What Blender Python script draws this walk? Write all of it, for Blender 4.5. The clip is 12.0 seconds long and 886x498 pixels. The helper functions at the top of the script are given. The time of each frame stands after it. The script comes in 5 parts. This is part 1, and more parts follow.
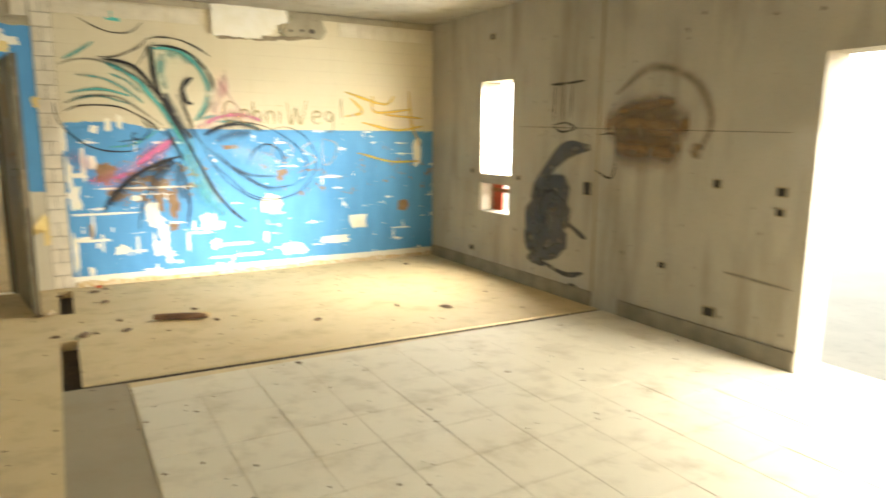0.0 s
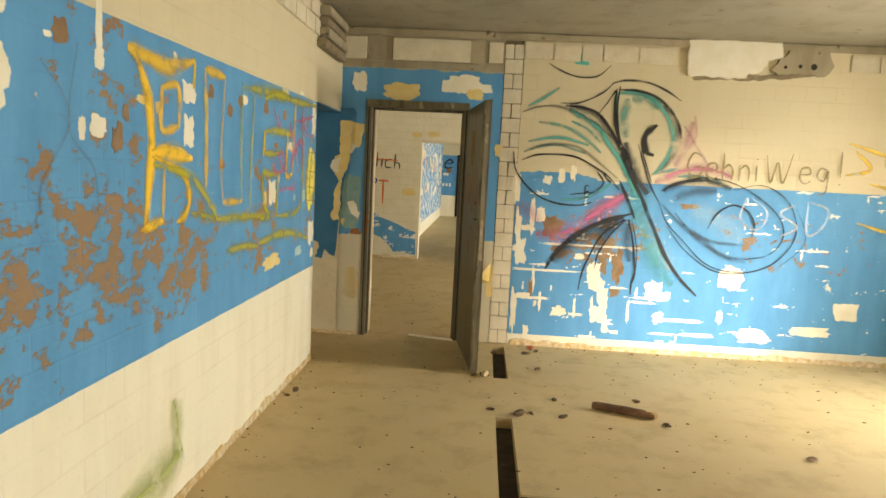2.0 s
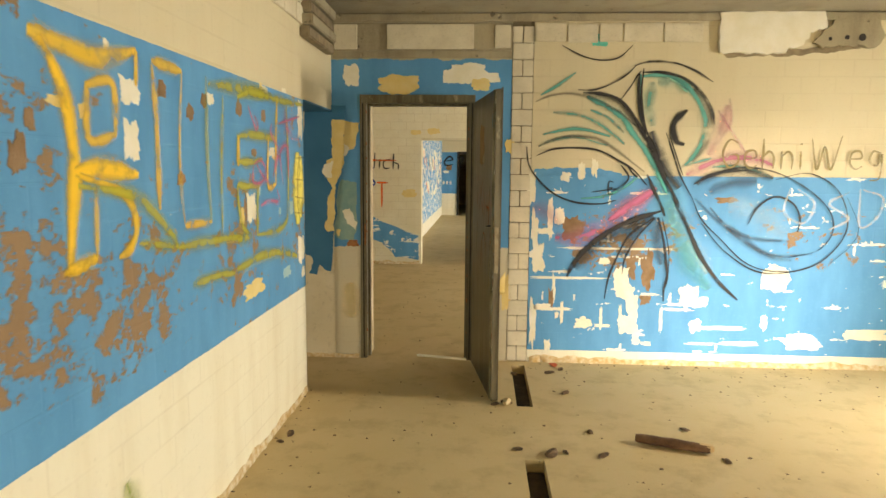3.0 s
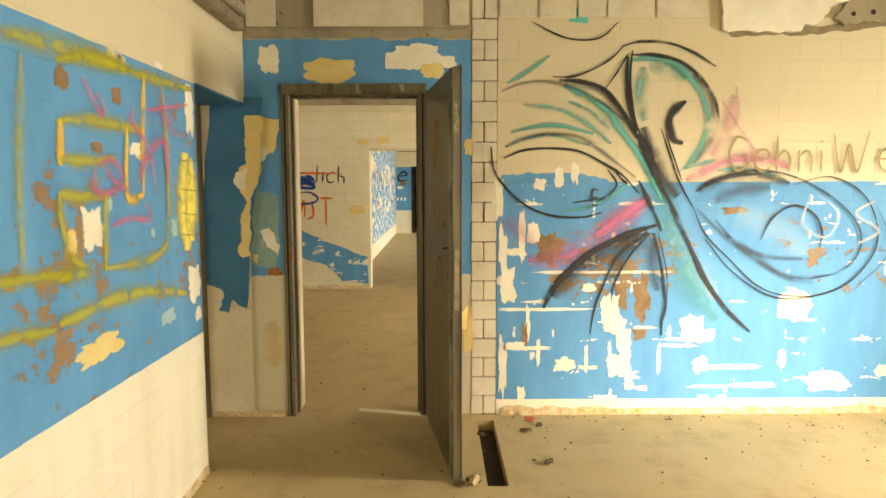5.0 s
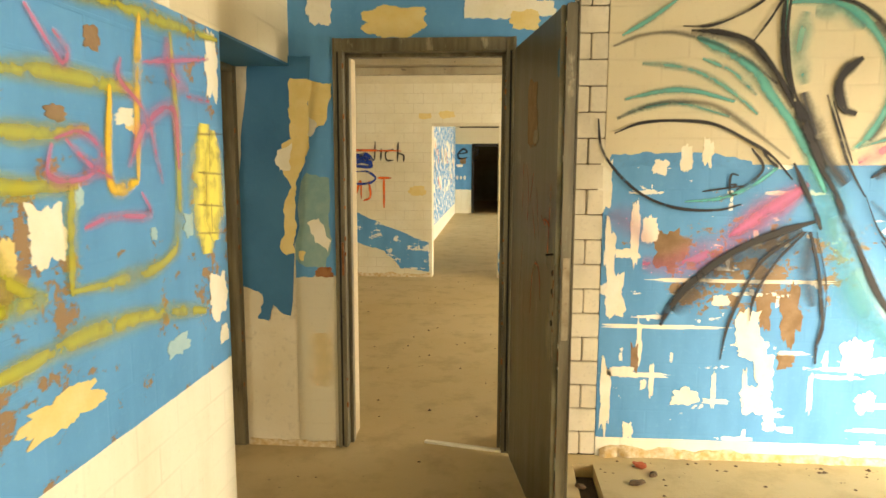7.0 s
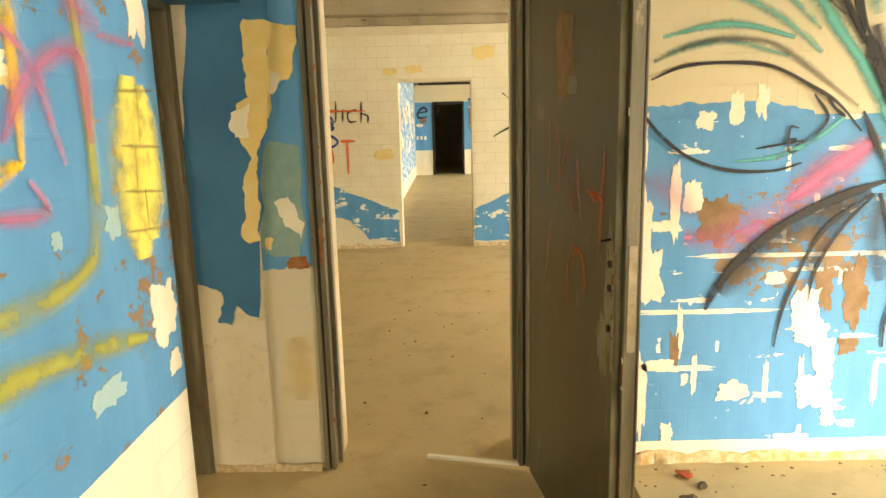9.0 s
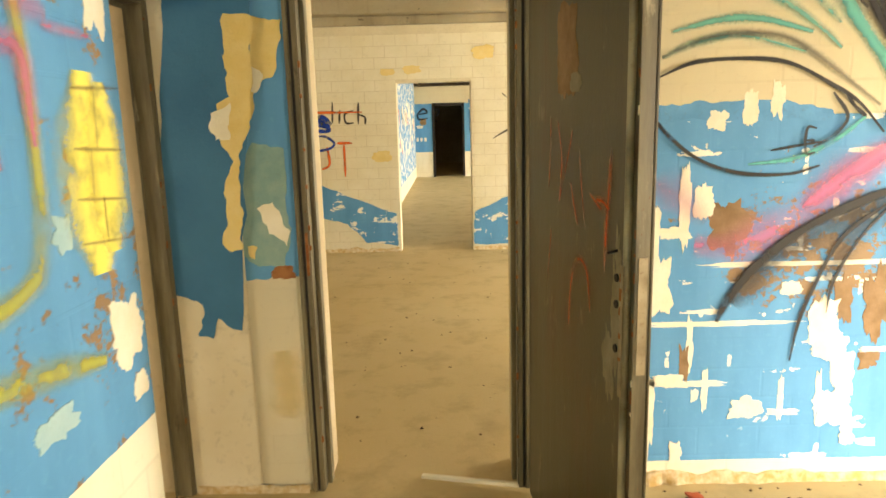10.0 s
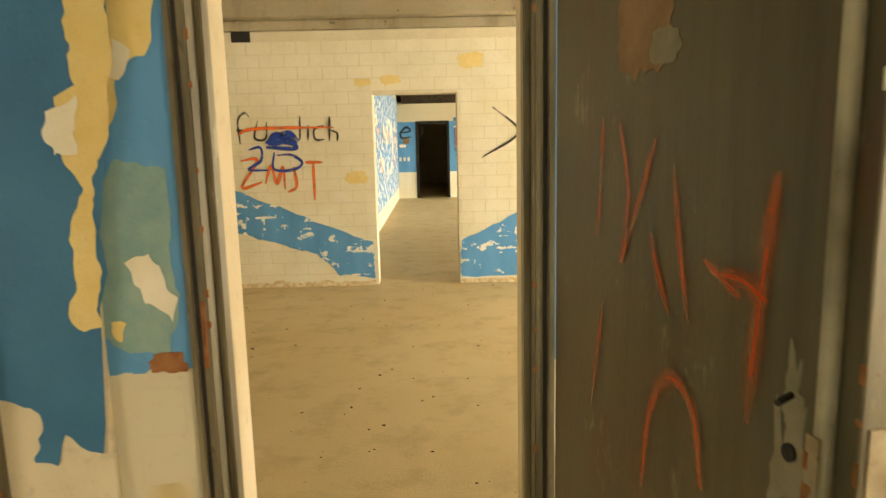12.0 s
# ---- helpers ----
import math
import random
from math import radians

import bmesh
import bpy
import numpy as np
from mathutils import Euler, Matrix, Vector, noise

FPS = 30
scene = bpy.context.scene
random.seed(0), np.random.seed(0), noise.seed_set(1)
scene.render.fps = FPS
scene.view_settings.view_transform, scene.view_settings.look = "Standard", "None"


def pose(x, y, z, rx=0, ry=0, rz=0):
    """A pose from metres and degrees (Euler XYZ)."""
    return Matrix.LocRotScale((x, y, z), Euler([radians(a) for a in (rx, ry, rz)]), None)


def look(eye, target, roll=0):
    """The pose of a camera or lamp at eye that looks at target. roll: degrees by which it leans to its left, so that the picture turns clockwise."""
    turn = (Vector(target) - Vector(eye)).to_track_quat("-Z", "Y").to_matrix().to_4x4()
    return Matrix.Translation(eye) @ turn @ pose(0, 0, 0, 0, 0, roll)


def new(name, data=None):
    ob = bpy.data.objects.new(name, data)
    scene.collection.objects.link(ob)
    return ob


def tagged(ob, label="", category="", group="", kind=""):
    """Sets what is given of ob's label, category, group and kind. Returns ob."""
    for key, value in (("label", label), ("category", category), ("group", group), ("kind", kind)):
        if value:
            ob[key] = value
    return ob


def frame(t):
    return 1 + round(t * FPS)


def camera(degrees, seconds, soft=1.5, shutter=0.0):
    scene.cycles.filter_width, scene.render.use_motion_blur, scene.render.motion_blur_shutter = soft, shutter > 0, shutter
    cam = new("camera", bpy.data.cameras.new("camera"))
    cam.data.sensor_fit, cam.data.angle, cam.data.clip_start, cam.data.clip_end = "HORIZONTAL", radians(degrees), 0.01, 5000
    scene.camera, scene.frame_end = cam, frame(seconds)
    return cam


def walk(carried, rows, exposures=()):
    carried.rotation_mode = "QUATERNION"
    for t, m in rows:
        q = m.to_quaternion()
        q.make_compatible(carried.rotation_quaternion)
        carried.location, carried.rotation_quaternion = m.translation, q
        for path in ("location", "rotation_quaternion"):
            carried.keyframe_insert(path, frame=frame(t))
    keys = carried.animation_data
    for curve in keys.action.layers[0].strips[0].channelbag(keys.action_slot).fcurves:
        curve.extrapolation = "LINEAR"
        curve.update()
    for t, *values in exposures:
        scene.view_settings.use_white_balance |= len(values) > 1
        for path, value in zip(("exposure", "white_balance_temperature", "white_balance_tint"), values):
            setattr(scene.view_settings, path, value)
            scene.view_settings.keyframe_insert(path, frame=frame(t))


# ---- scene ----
cam = camera(67.6, 12.0, 1.5, 0.5)
PATH = [
    (0, (-0.052, -0.005, 1.477), (0.937, 1.698, 1.133), 0.5),
    (0.5, (-0.069, 0.275, 1.513), (0.561, 2.15, 1.211), 0.1),
    (1, (-0.11, 0.604, 1.513), (0.147, 2.574, 1.28), 3.5),
    (1.5, (-0.169, 0.876, 1.519), (-0.255, 2.862, 1.306), 3.2),
    (2, (-0.289, 1.203, 1.524), (-0.399, 3.186, 1.288), 2.9),
    (2.5, (-0.346, 1.489, 1.523), (-0.439, 3.468, 1.249), 1.1),
    (3, (-0.383, 1.825, 1.555), (-0.497, 3.806, 1.309), 0.5),
    (3.5, (-0.411, 2.128, 1.534), (-0.445, 4.112, 1.284), 1.0),
    (5.3, (-0.367, 3.016, 1.486), (-0.351, 5.007, 1.297), -0.1),
    (5.5, (-0.4, 3.106, 1.487), (-0.386, 5.095, 1.279), 0.5),
    (6, (-0.475, 3.346, 1.508), (-0.484, 5.333, 1.285), 1.3),
    (6.5, (-0.517, 3.512, 1.503), (-0.55, 5.499, 1.273), 0.8),
    (7, (-0.543, 3.735, 1.509), (-0.693, 5.713, 1.248), 0.2),
    (9, (-0.772, 4.345, 1.511), (-0.793, 6.309, 1.131), -1.4),
    (9.5, (-0.776, 4.374, 1.512), (-0.796, 6.335, 1.121), -0.8),
    (10, (-0.746, 4.513, 1.506), (-0.771, 6.477, 1.131), -1.5),
    (10.5, (-0.714, 4.704, 1.512), (-0.739, 6.682, 1.214), -1.0),
    (11, (-0.745, 4.952, 1.491), (-0.763, 6.929, 1.189), -1.6),
    (11.5, (-0.757, 5.202, 1.495), (-0.737, 7.18, 1.196), -1.9),
    (12, (-0.732, 5.451, 1.472), (-0.71, 7.425, 1.154), -1.3),
]
EXPOSURES = [(0.0, 1.3, 5900, 10), (0.4, 1.0, 6100, 10), (1.5, 0.9, 6350, 10), (3.0, 0.97, 6650, 10), (6.5, 1.36, 7150, 10), (10.5, 1.64, 7050, 10), (12.0, 1.6, 7150, 10)]
walk(cam, [(t, look(eye, target, roll)) for t, eye, target, roll in PATH], EXPOSURES)

from mathutils import geometry

# ---- world, sun and lights ----
world = bpy.data.worlds.new("sky")
scene.world = world
world.use_nodes = True
wt = world.node_tree
sky = wt.nodes.new("ShaderNodeTexSky")
sky.sky_type, sky.sun_disc = "NISHITA", False
sky.sun_elevation, sky.sun_rotation = radians(6), radians(160)
wt.links.new(sky.outputs[0], wt.nodes["Background"].inputs[0])
wt.nodes["Background"].inputs[1].default_value = 0.15

sun_data = bpy.data.lights.new("sun", "SUN")
sun_data.energy, sun_data.angle, sun_data.color = 5.0, radians(16), (1.0, 0.95, 0.84)
sun = new("sun", sun_data)
sun.matrix_world = look((3.5, -9.4, 1.03), (0, 0, 0))


def daylight(x, y, z, w, h, watts, turn=90, tip=90):
    """Sky light in an outer opening, facing into the room."""
    d = bpy.data.lights.new("daylight", "AREA")
    d.shape, d.size, d.size_y, d.energy, d.color = "RECTANGLE", w, h, watts, (1.0, 0.93, 0.80)
    ob = new("daylight", d)
    ob.matrix_world = pose(x, y, z, tip, 0, turn)
    return ob


daylight(4.22, 0.5, 0.99, 3.6, 1.94, 112, tip=60)        # large opening of the first room
daylight(4.22, 5.74, 1.5, 0.55, 0.95, 105, tip=58)        # narrow window
daylight(4.22, 10.4, 1.1, 2.6, 1.9, 108)          # second room
daylight(4.22, 16.2, 1.1, 2.4, 1.9, 34)          # third room
daylight(4.22, 20.6, 1.1, 2.4, 1.9, 90)
daylight(-5.38, 5.2, 1.3, 1.2, 1.4, 25, -90)       # side room: unseen window, added to light its beige wall

# ---- materials ----


class G:
    """A small builder of node graphs."""

    def __init__(self, name):
        self.m = bpy.data.materials.new(name)
        self.m.use_nodes = True
        self.t = self.m.node_tree
        self.b = self.t.nodes["Principled BSDF"]
        self.co = self.t.nodes.new("ShaderNodeNewGeometry").outputs["Position"]

    def n(self, kind, ins=(), operation="", data_type="", blend_type=""):
        node = self.t.nodes.new(kind)
        if operation:
            node.operation = operation
        if data_type:
            node.data_type, node.blend_type = data_type, blend_type
        for k, v in (ins.items() if isinstance(ins, dict) else enumerate(ins)):
            self.put(node.inputs[k], v)
        return node

    def put(self, sock, v):
        if isinstance(v, bpy.types.NodeSocket):
            self.t.links.new(v, sock)
        elif v is not None:
            sock.default_value = v if not isinstance(v, tuple) or len(v) != 3 or sock.type != "RGBA" else (*v, 1)

    def math(self, op, a, b=0.0, c=0.0, clamp=False):
        node = self.n("ShaderNodeMath", (a, b, c), operation=op)
        node.use_clamp = clamp
        return node.outputs[0]

    def noise(self, scale, detail=4, rough=0.55, vec=None, stretch=(1, 1, 1), shift=(0, 0, 0)):
        mp = self.n("ShaderNodeMapping", {"Vector": vec or self.co, "Scale": stretch, "Location": shift})
        return self.n("ShaderNodeTexNoise", {"Vector": mp.outputs[0], "Scale": scale, "Detail": detail, "Roughness": rough}).outputs[0]

    def step(self, v, lo, hi):
        return self.n("ShaderNodeMapRange", {"Value": v, "From Min": lo, "From Max": hi}).outputs[0]

    def mix(self, f, a, b, mode="MIX"):
        node = self.n("ShaderNodeMix", data_type="RGBA", blend_type=mode)
        self.put(node.inputs[0], f)
        self.put(node.inputs[6], a)
        self.put(node.inputs[7], b)
        return node.outputs[2]

    def out(self, color, rough=0.85, bump=None, depth=0.004, metal=0.0, spec=0.3):
        self.put(self.b.inputs["Base Color"], color)
        self.put(self.b.inputs["Roughness"], rough)
        self.put(self.b.inputs["Metallic"], metal)
        self.put(self.b.inputs["Specular IOR Level"], spec)
        if bump is not None:
            bn = self.n("ShaderNodeBump", {"Height": bump, "Distance": depth, "Strength": 0.9})
            self.t.links.new(bn.outputs[0], self.b.inputs["Normal"])
        return self.m


def plain(name, a, b, scale=8, rough=0.85, depth=0.003, metal=0.0, dirt=(0.10, 0.07, 0.04), dirty=0.35):
    """A worn surface: two tones, fine grain, blotches of dirt."""
    g = G(name)
    big, fine = g.noise(scale), g.noise(scale * 9, 6, 0.7)
    c = g.mix(g.step(big, 0.35, 0.65), a, b)
    c = g.mix(g.math("MULTIPLY", g.step(fine, 0.55, 0.8), dirty), c, dirt)
    return g.out(c, g.math("MULTIPLY_ADD", big, 0.2, rough - 0.1), g.math("ADD", fine, big), depth, metal)


CREAM, CREAM_2, WHITE = (0.66, 0.58, 0.385), (0.80, 0.75, 0.58), (0.84, 0.80, 0.68)
BLUE, BLUE_2, BROWN = (0.085, 0.27, 0.50), (0.12, 0.34, 0.60), (0.24, 0.15, 0.075)


def painted(name, axis, z0, z1, joints=0.5, browns=0.63, whites=0.66, lines=0.5, low=CREAM_2, high=CREAM, lip=0.006, worn=None):
    """Block wall under old paint: a blue band from z0 to z1, with chips, bare lines along the joints and brown undercoat."""
    g = G(name)
    s = g.n("ShaderNodeSeparateXYZ", (g.co,)).outputs
    u, z = s[axis], s[2]
    v = g.n("ShaderNodeCombineXYZ", (u, z, 0.0)).outputs[0]
    br = g.n("ShaderNodeTexBrick", {"Vector": v, "Scale": 1.0, "Mortar Size": 0.006, "Mortar Smooth": 0.3, "Brick Width": 0.25, "Row Height": 0.125})
    joint = g.math("MULTIPLY", br.outputs["Fac"], g.step(g.noise(2.0, 4, vec=v, shift=(8, 8, 0)), 0.35, 0.65))
    warp = g.n("ShaderNodeVectorMath", (v, g.n("ShaderNodeVectorMath", (g.n("ShaderNodeTexNoise", {"Vector": v, "Scale": 16.0, "Detail": 5.0}).outputs[1], (0.022, 0.022, 0.0)), operation="MULTIPLY").outputs[0]), operation="ADD").outputs[0]
    brw = g.n("ShaderNodeTexBrick", {"Vector": warp, "Scale": 1.0, "Mortar Size": 0.014, "Mortar Smooth": 0.6, "Brick Width": 0.25, "Row Height": 0.125}).outputs["Fac"]
    big, mid, fine = g.noise(1.3, 3, vec=v), g.noise(5.5, 6, 0.6, vec=v), g.noise(38, 5, 0.65, vec=v)
    wob = g.math("MULTIPLY_ADD", mid, lip * 2, -lip)
    zz = g.math("ADD", z, wob)
    band = g.math("MULTIPLY", g.math("GREATER_THAN", zz, z0), g.math("LESS_THAN", zz, z1))
    pale = g.mix(g.math("GREATER_THAN", z, (z0 + z1) / 2), low, high)
    stain = g.noise(2.2, 5, 0.6, vec=v, stretch=(2.2, 0.5, 1))
    pale = g.mix(g.math("MULTIPLY", g.step(stain, 0.45, 0.8), 0.45), pale, (0.60, 0.50, 0.30))
    pale = g.mix(g.math("MULTIPLY", g.step(fine, 0.58, 0.8), 0.25), pale, (0.30, 0.23, 0.12))
    pale = g.mix(g.math("MULTIPLY", joint, joints * 0.5), pale, (0.40, 0.32, 0.18))
    blue = g.mix(g.step(g.noise(3.0, 5, vec=v, stretch=(2, 0.6, 1)), 0.3, 0.7), BLUE, BLUE_2)
    blue = g.mix(g.math("MULTIPLY", g.step(fine, 0.55, 0.75), 0.35), blue, (0.16, 0.40, 0.60))
    scr = g.noise(6, 8, 0.75, vec=v, stretch=(1.1, 1.3, 1), shift=(3, 1, 0))
    region = g.noise(1.1, 2, vec=v, shift=(7, 2, 0))
    wear = g.math("ADD", scr, g.math("MULTIPLY_ADD", region, 0.5, -0.25))
    if worn:
        wear = g.math("ADD", wear, g.math("MULTIPLY", g.step(g.math("ABSOLUTE", g.math("SUBTRACT", z, worn)), 0.5, 0.1), 0.10))
    brown = g.step(wear, browns, browns + 0.012)
    blue = g.mix(brown, blue, g.mix(mid, BROWN, (0.33, 0.22, 0.12)))
    chip = g.noise(6.5, 8, 0.62, vec=v, stretch=(0.9, 1.2, 1), shift=(1, 9, 0))
    chip = g.math("ADD", chip, g.math("MULTIPLY", brw, g.math("MULTIPLY", g.step(g.noise(3.2, 6, 0.65, vec=v, stretch=(0.7, 1.5, 1), shift=(4, 4, 0)), 0.5, 0.68), lines * 0.3)))
    white = g.step(chip, whites, whites + 0.01)
    blue = g.mix(white, blue, WHITE)
    c = g.mix(band, pale, blue)
    h = g.math("MULTIPLY_ADD", joint, -joints, g.math("MULTIPLY", fine, 0.25))
    h = g.math("SUBTRACT", h, g.math("MULTIPLY", g.math("MULTIPLY", white, band), 0.45))
    h = g.math("SUBTRACT", h, g.math("MULTIPLY", g.math("MULTIPLY", brown, band), 0.3))
    return g.out(c, g.math("MULTIPLY_ADD", band, -0.2, 0.85), h, 0.004)


def concrete(name, a, b, seam=None, streak=0.5, depth=0.004):
    g = G(name)
    big = g.noise(0.9, 5, 0.6)
    drip = g.noise(2.0, 5, 0.6, stretch=(2.0, 2.0, 0.35))
    fine = g.noise(45, 6, 0.7)
    pit = g.noise(16, 2, 0.4, shift=(2, 5, 1))
    c = g.mix(g.step(big, 0.3, 0.7), a, b)
    c = g.mix(g.math("MULTIPLY", g.step(drip, 0.5, 0.75), streak), c, (0.16, 0.12, 0.07))
    c = g.mix(g.math("MULTIPLY", g.step(fine, 0.55, 0.85), 0.4), c, (0.12, 0.095, 0.06))
    c = g.mix(g.math("MULTIPLY", g.step(pit, 0.72, 0.74), 0.6), c, (0.07, 0.055, 0.04))
    return g.out(c, 0.9, g.math("SUBTRACT", fine, g.step(pit, 0.68, 0.74)), depth)


def screed(name, a, b, grit=0.45):
    """Dusty concrete floor."""
    g = G(name)
    big, mid, fine = g.noise(0.7, 5, 0.6), g.noise(4, 6, 0.65), g.noise(60, 5, 0.7)
    speck = g.noise(28, 3, 0.5, shift=(3, 3, 3))
    c = g.mix(g.step(big, 0.3, 0.7), a, b)
    c = g.mix(g.math("MULTIPLY", g.step(mid, 0.50, 0.72), 0.45), c, (0.29, 0.21, 0.105))
    c = g.mix(g.math("MULTIPLY", g.step(speck, 0.70, 0.74), grit), c, (0.09, 0.06, 0.03))
    return g.out(c, g.math("MULTIPLY_ADD", mid, 0.3, 0.5), g.math("ADD", fine, mid), 0.0025, spec=0.4)


def spray_paint(name, color, strength=1.0, edge=0.5):
    """Sprayed line: dense in the middle, thinning to its edges."""
    g = G(name)
    uv = g.t.nodes.new("ShaderNodeTexCoord").outputs["UV"]
    s = g.n("ShaderNodeSeparateXYZ", (uv,)).outputs
    off = g.math("ABSOLUTE", g.math("MULTIPLY_ADD", s[1], 2.0, -1.0))
    soft = g.step(off, 1.0, 1.0 - edge)
    grain = g.noise(140, 2, 0.6)
    patch = g.noise(9, 4, 0.6)
    a = g.math("MULTIPLY", soft, g.step(g.math("ADD", grain, g.math("MULTIPLY", soft, 0.6)), 0.45, 0.85))
    a = g.math("MULTIPLY", a, g.math("MULTIPLY", g.step(patch, 0.2, 0.5), g.math("MULTIPLY", s[0], strength)), 0.0, True)
    g.out(g.mix(patch, color, tuple(min(1, k * 1.35) for k in color)), 0.6)
    g.put(g.b.inputs["Alpha"], a)
    return g.m


def door_steel():
    """Thick old paint on steel, streaked and scuffed from top to bottom."""
    g = G("door_steel")
    streak = g.noise(7, 7, 0.68, stretch=(2.6, 2.6, 0.2))
    scuff = g.noise(3.4, 7, 0.7, stretch=(1.2, 1.2, 0.5))
    rub = g.noise(6, 8, 0.75, stretch=(1.6, 1.6, 0.7), shift=(3, 7, 1))
    fine = g.noise(70, 4, 0.6)
    c = g.mix(g.step(streak, 0.34, 0.66), (0.045, 0.038, 0.018), (0.086, 0.075, 0.039))
    c = g.mix(g.math("MULTIPLY", g.step(scuff, 0.54, 0.66), 0.55), c, (0.085, 0.032, 0.015))
    c = g.mix(g.math("MULTIPLY", g.step(rub, 0.60, 0.68), 0.6), c, (0.24, 0.22, 0.14))
    c = g.mix(g.step(fine, 0.70, 0.74), c, (0.05, 0.03, 0.015))
    return g.out(c, g.math("MULTIPLY_ADD", streak, 0.4, 0.16), g.math("MULTIPLY_ADD", streak, 0.3, g.math("MULTIPLY", fine, 0.3)), 0.002, spec=0.5)


def worn_steel_paint():
    """Olive paint on a steel frame: drips, cream overspray and chips down to rust."""
    g = G("olive_steel")
    streak = g.noise(8, 6, 0.65, stretch=(2.0, 2.0, 0.22))
    blot = g.noise(5, 7, 0.7, stretch=(1.6, 1.6, 0.5), shift=(4, 1, 2))
    fine = g.noise(60, 5, 0.65)
    c = g.mix(g.step(streak, 0.34, 0.66), (0.075, 0.060, 0.030), (0.21, 0.18, 0.105))
    c = g.mix(g.math("MULTIPLY", g.step(blot, 0.60, 0.66), 0.75), c, (0.42, 0.37, 0.24))
    c = g.mix(g.math("MULTIPLY", g.step(blot, 0.36, 0.32), 0.7), c, (0.045, 0.033, 0.018))
    c = g.mix(g.step(g.math("ADD", fine, g.math("MULTIPLY", blot, 0.25)), 0.80, 0.83), c, (0.16, 0.06, 0.022))
    return g.out(c, g.math("MULTIPLY_ADD", streak, 0.3, 0.28), g.math("ADD", streak, g.math("MULTIPLY", fine, 0.4)), 0.002, spec=0.5)


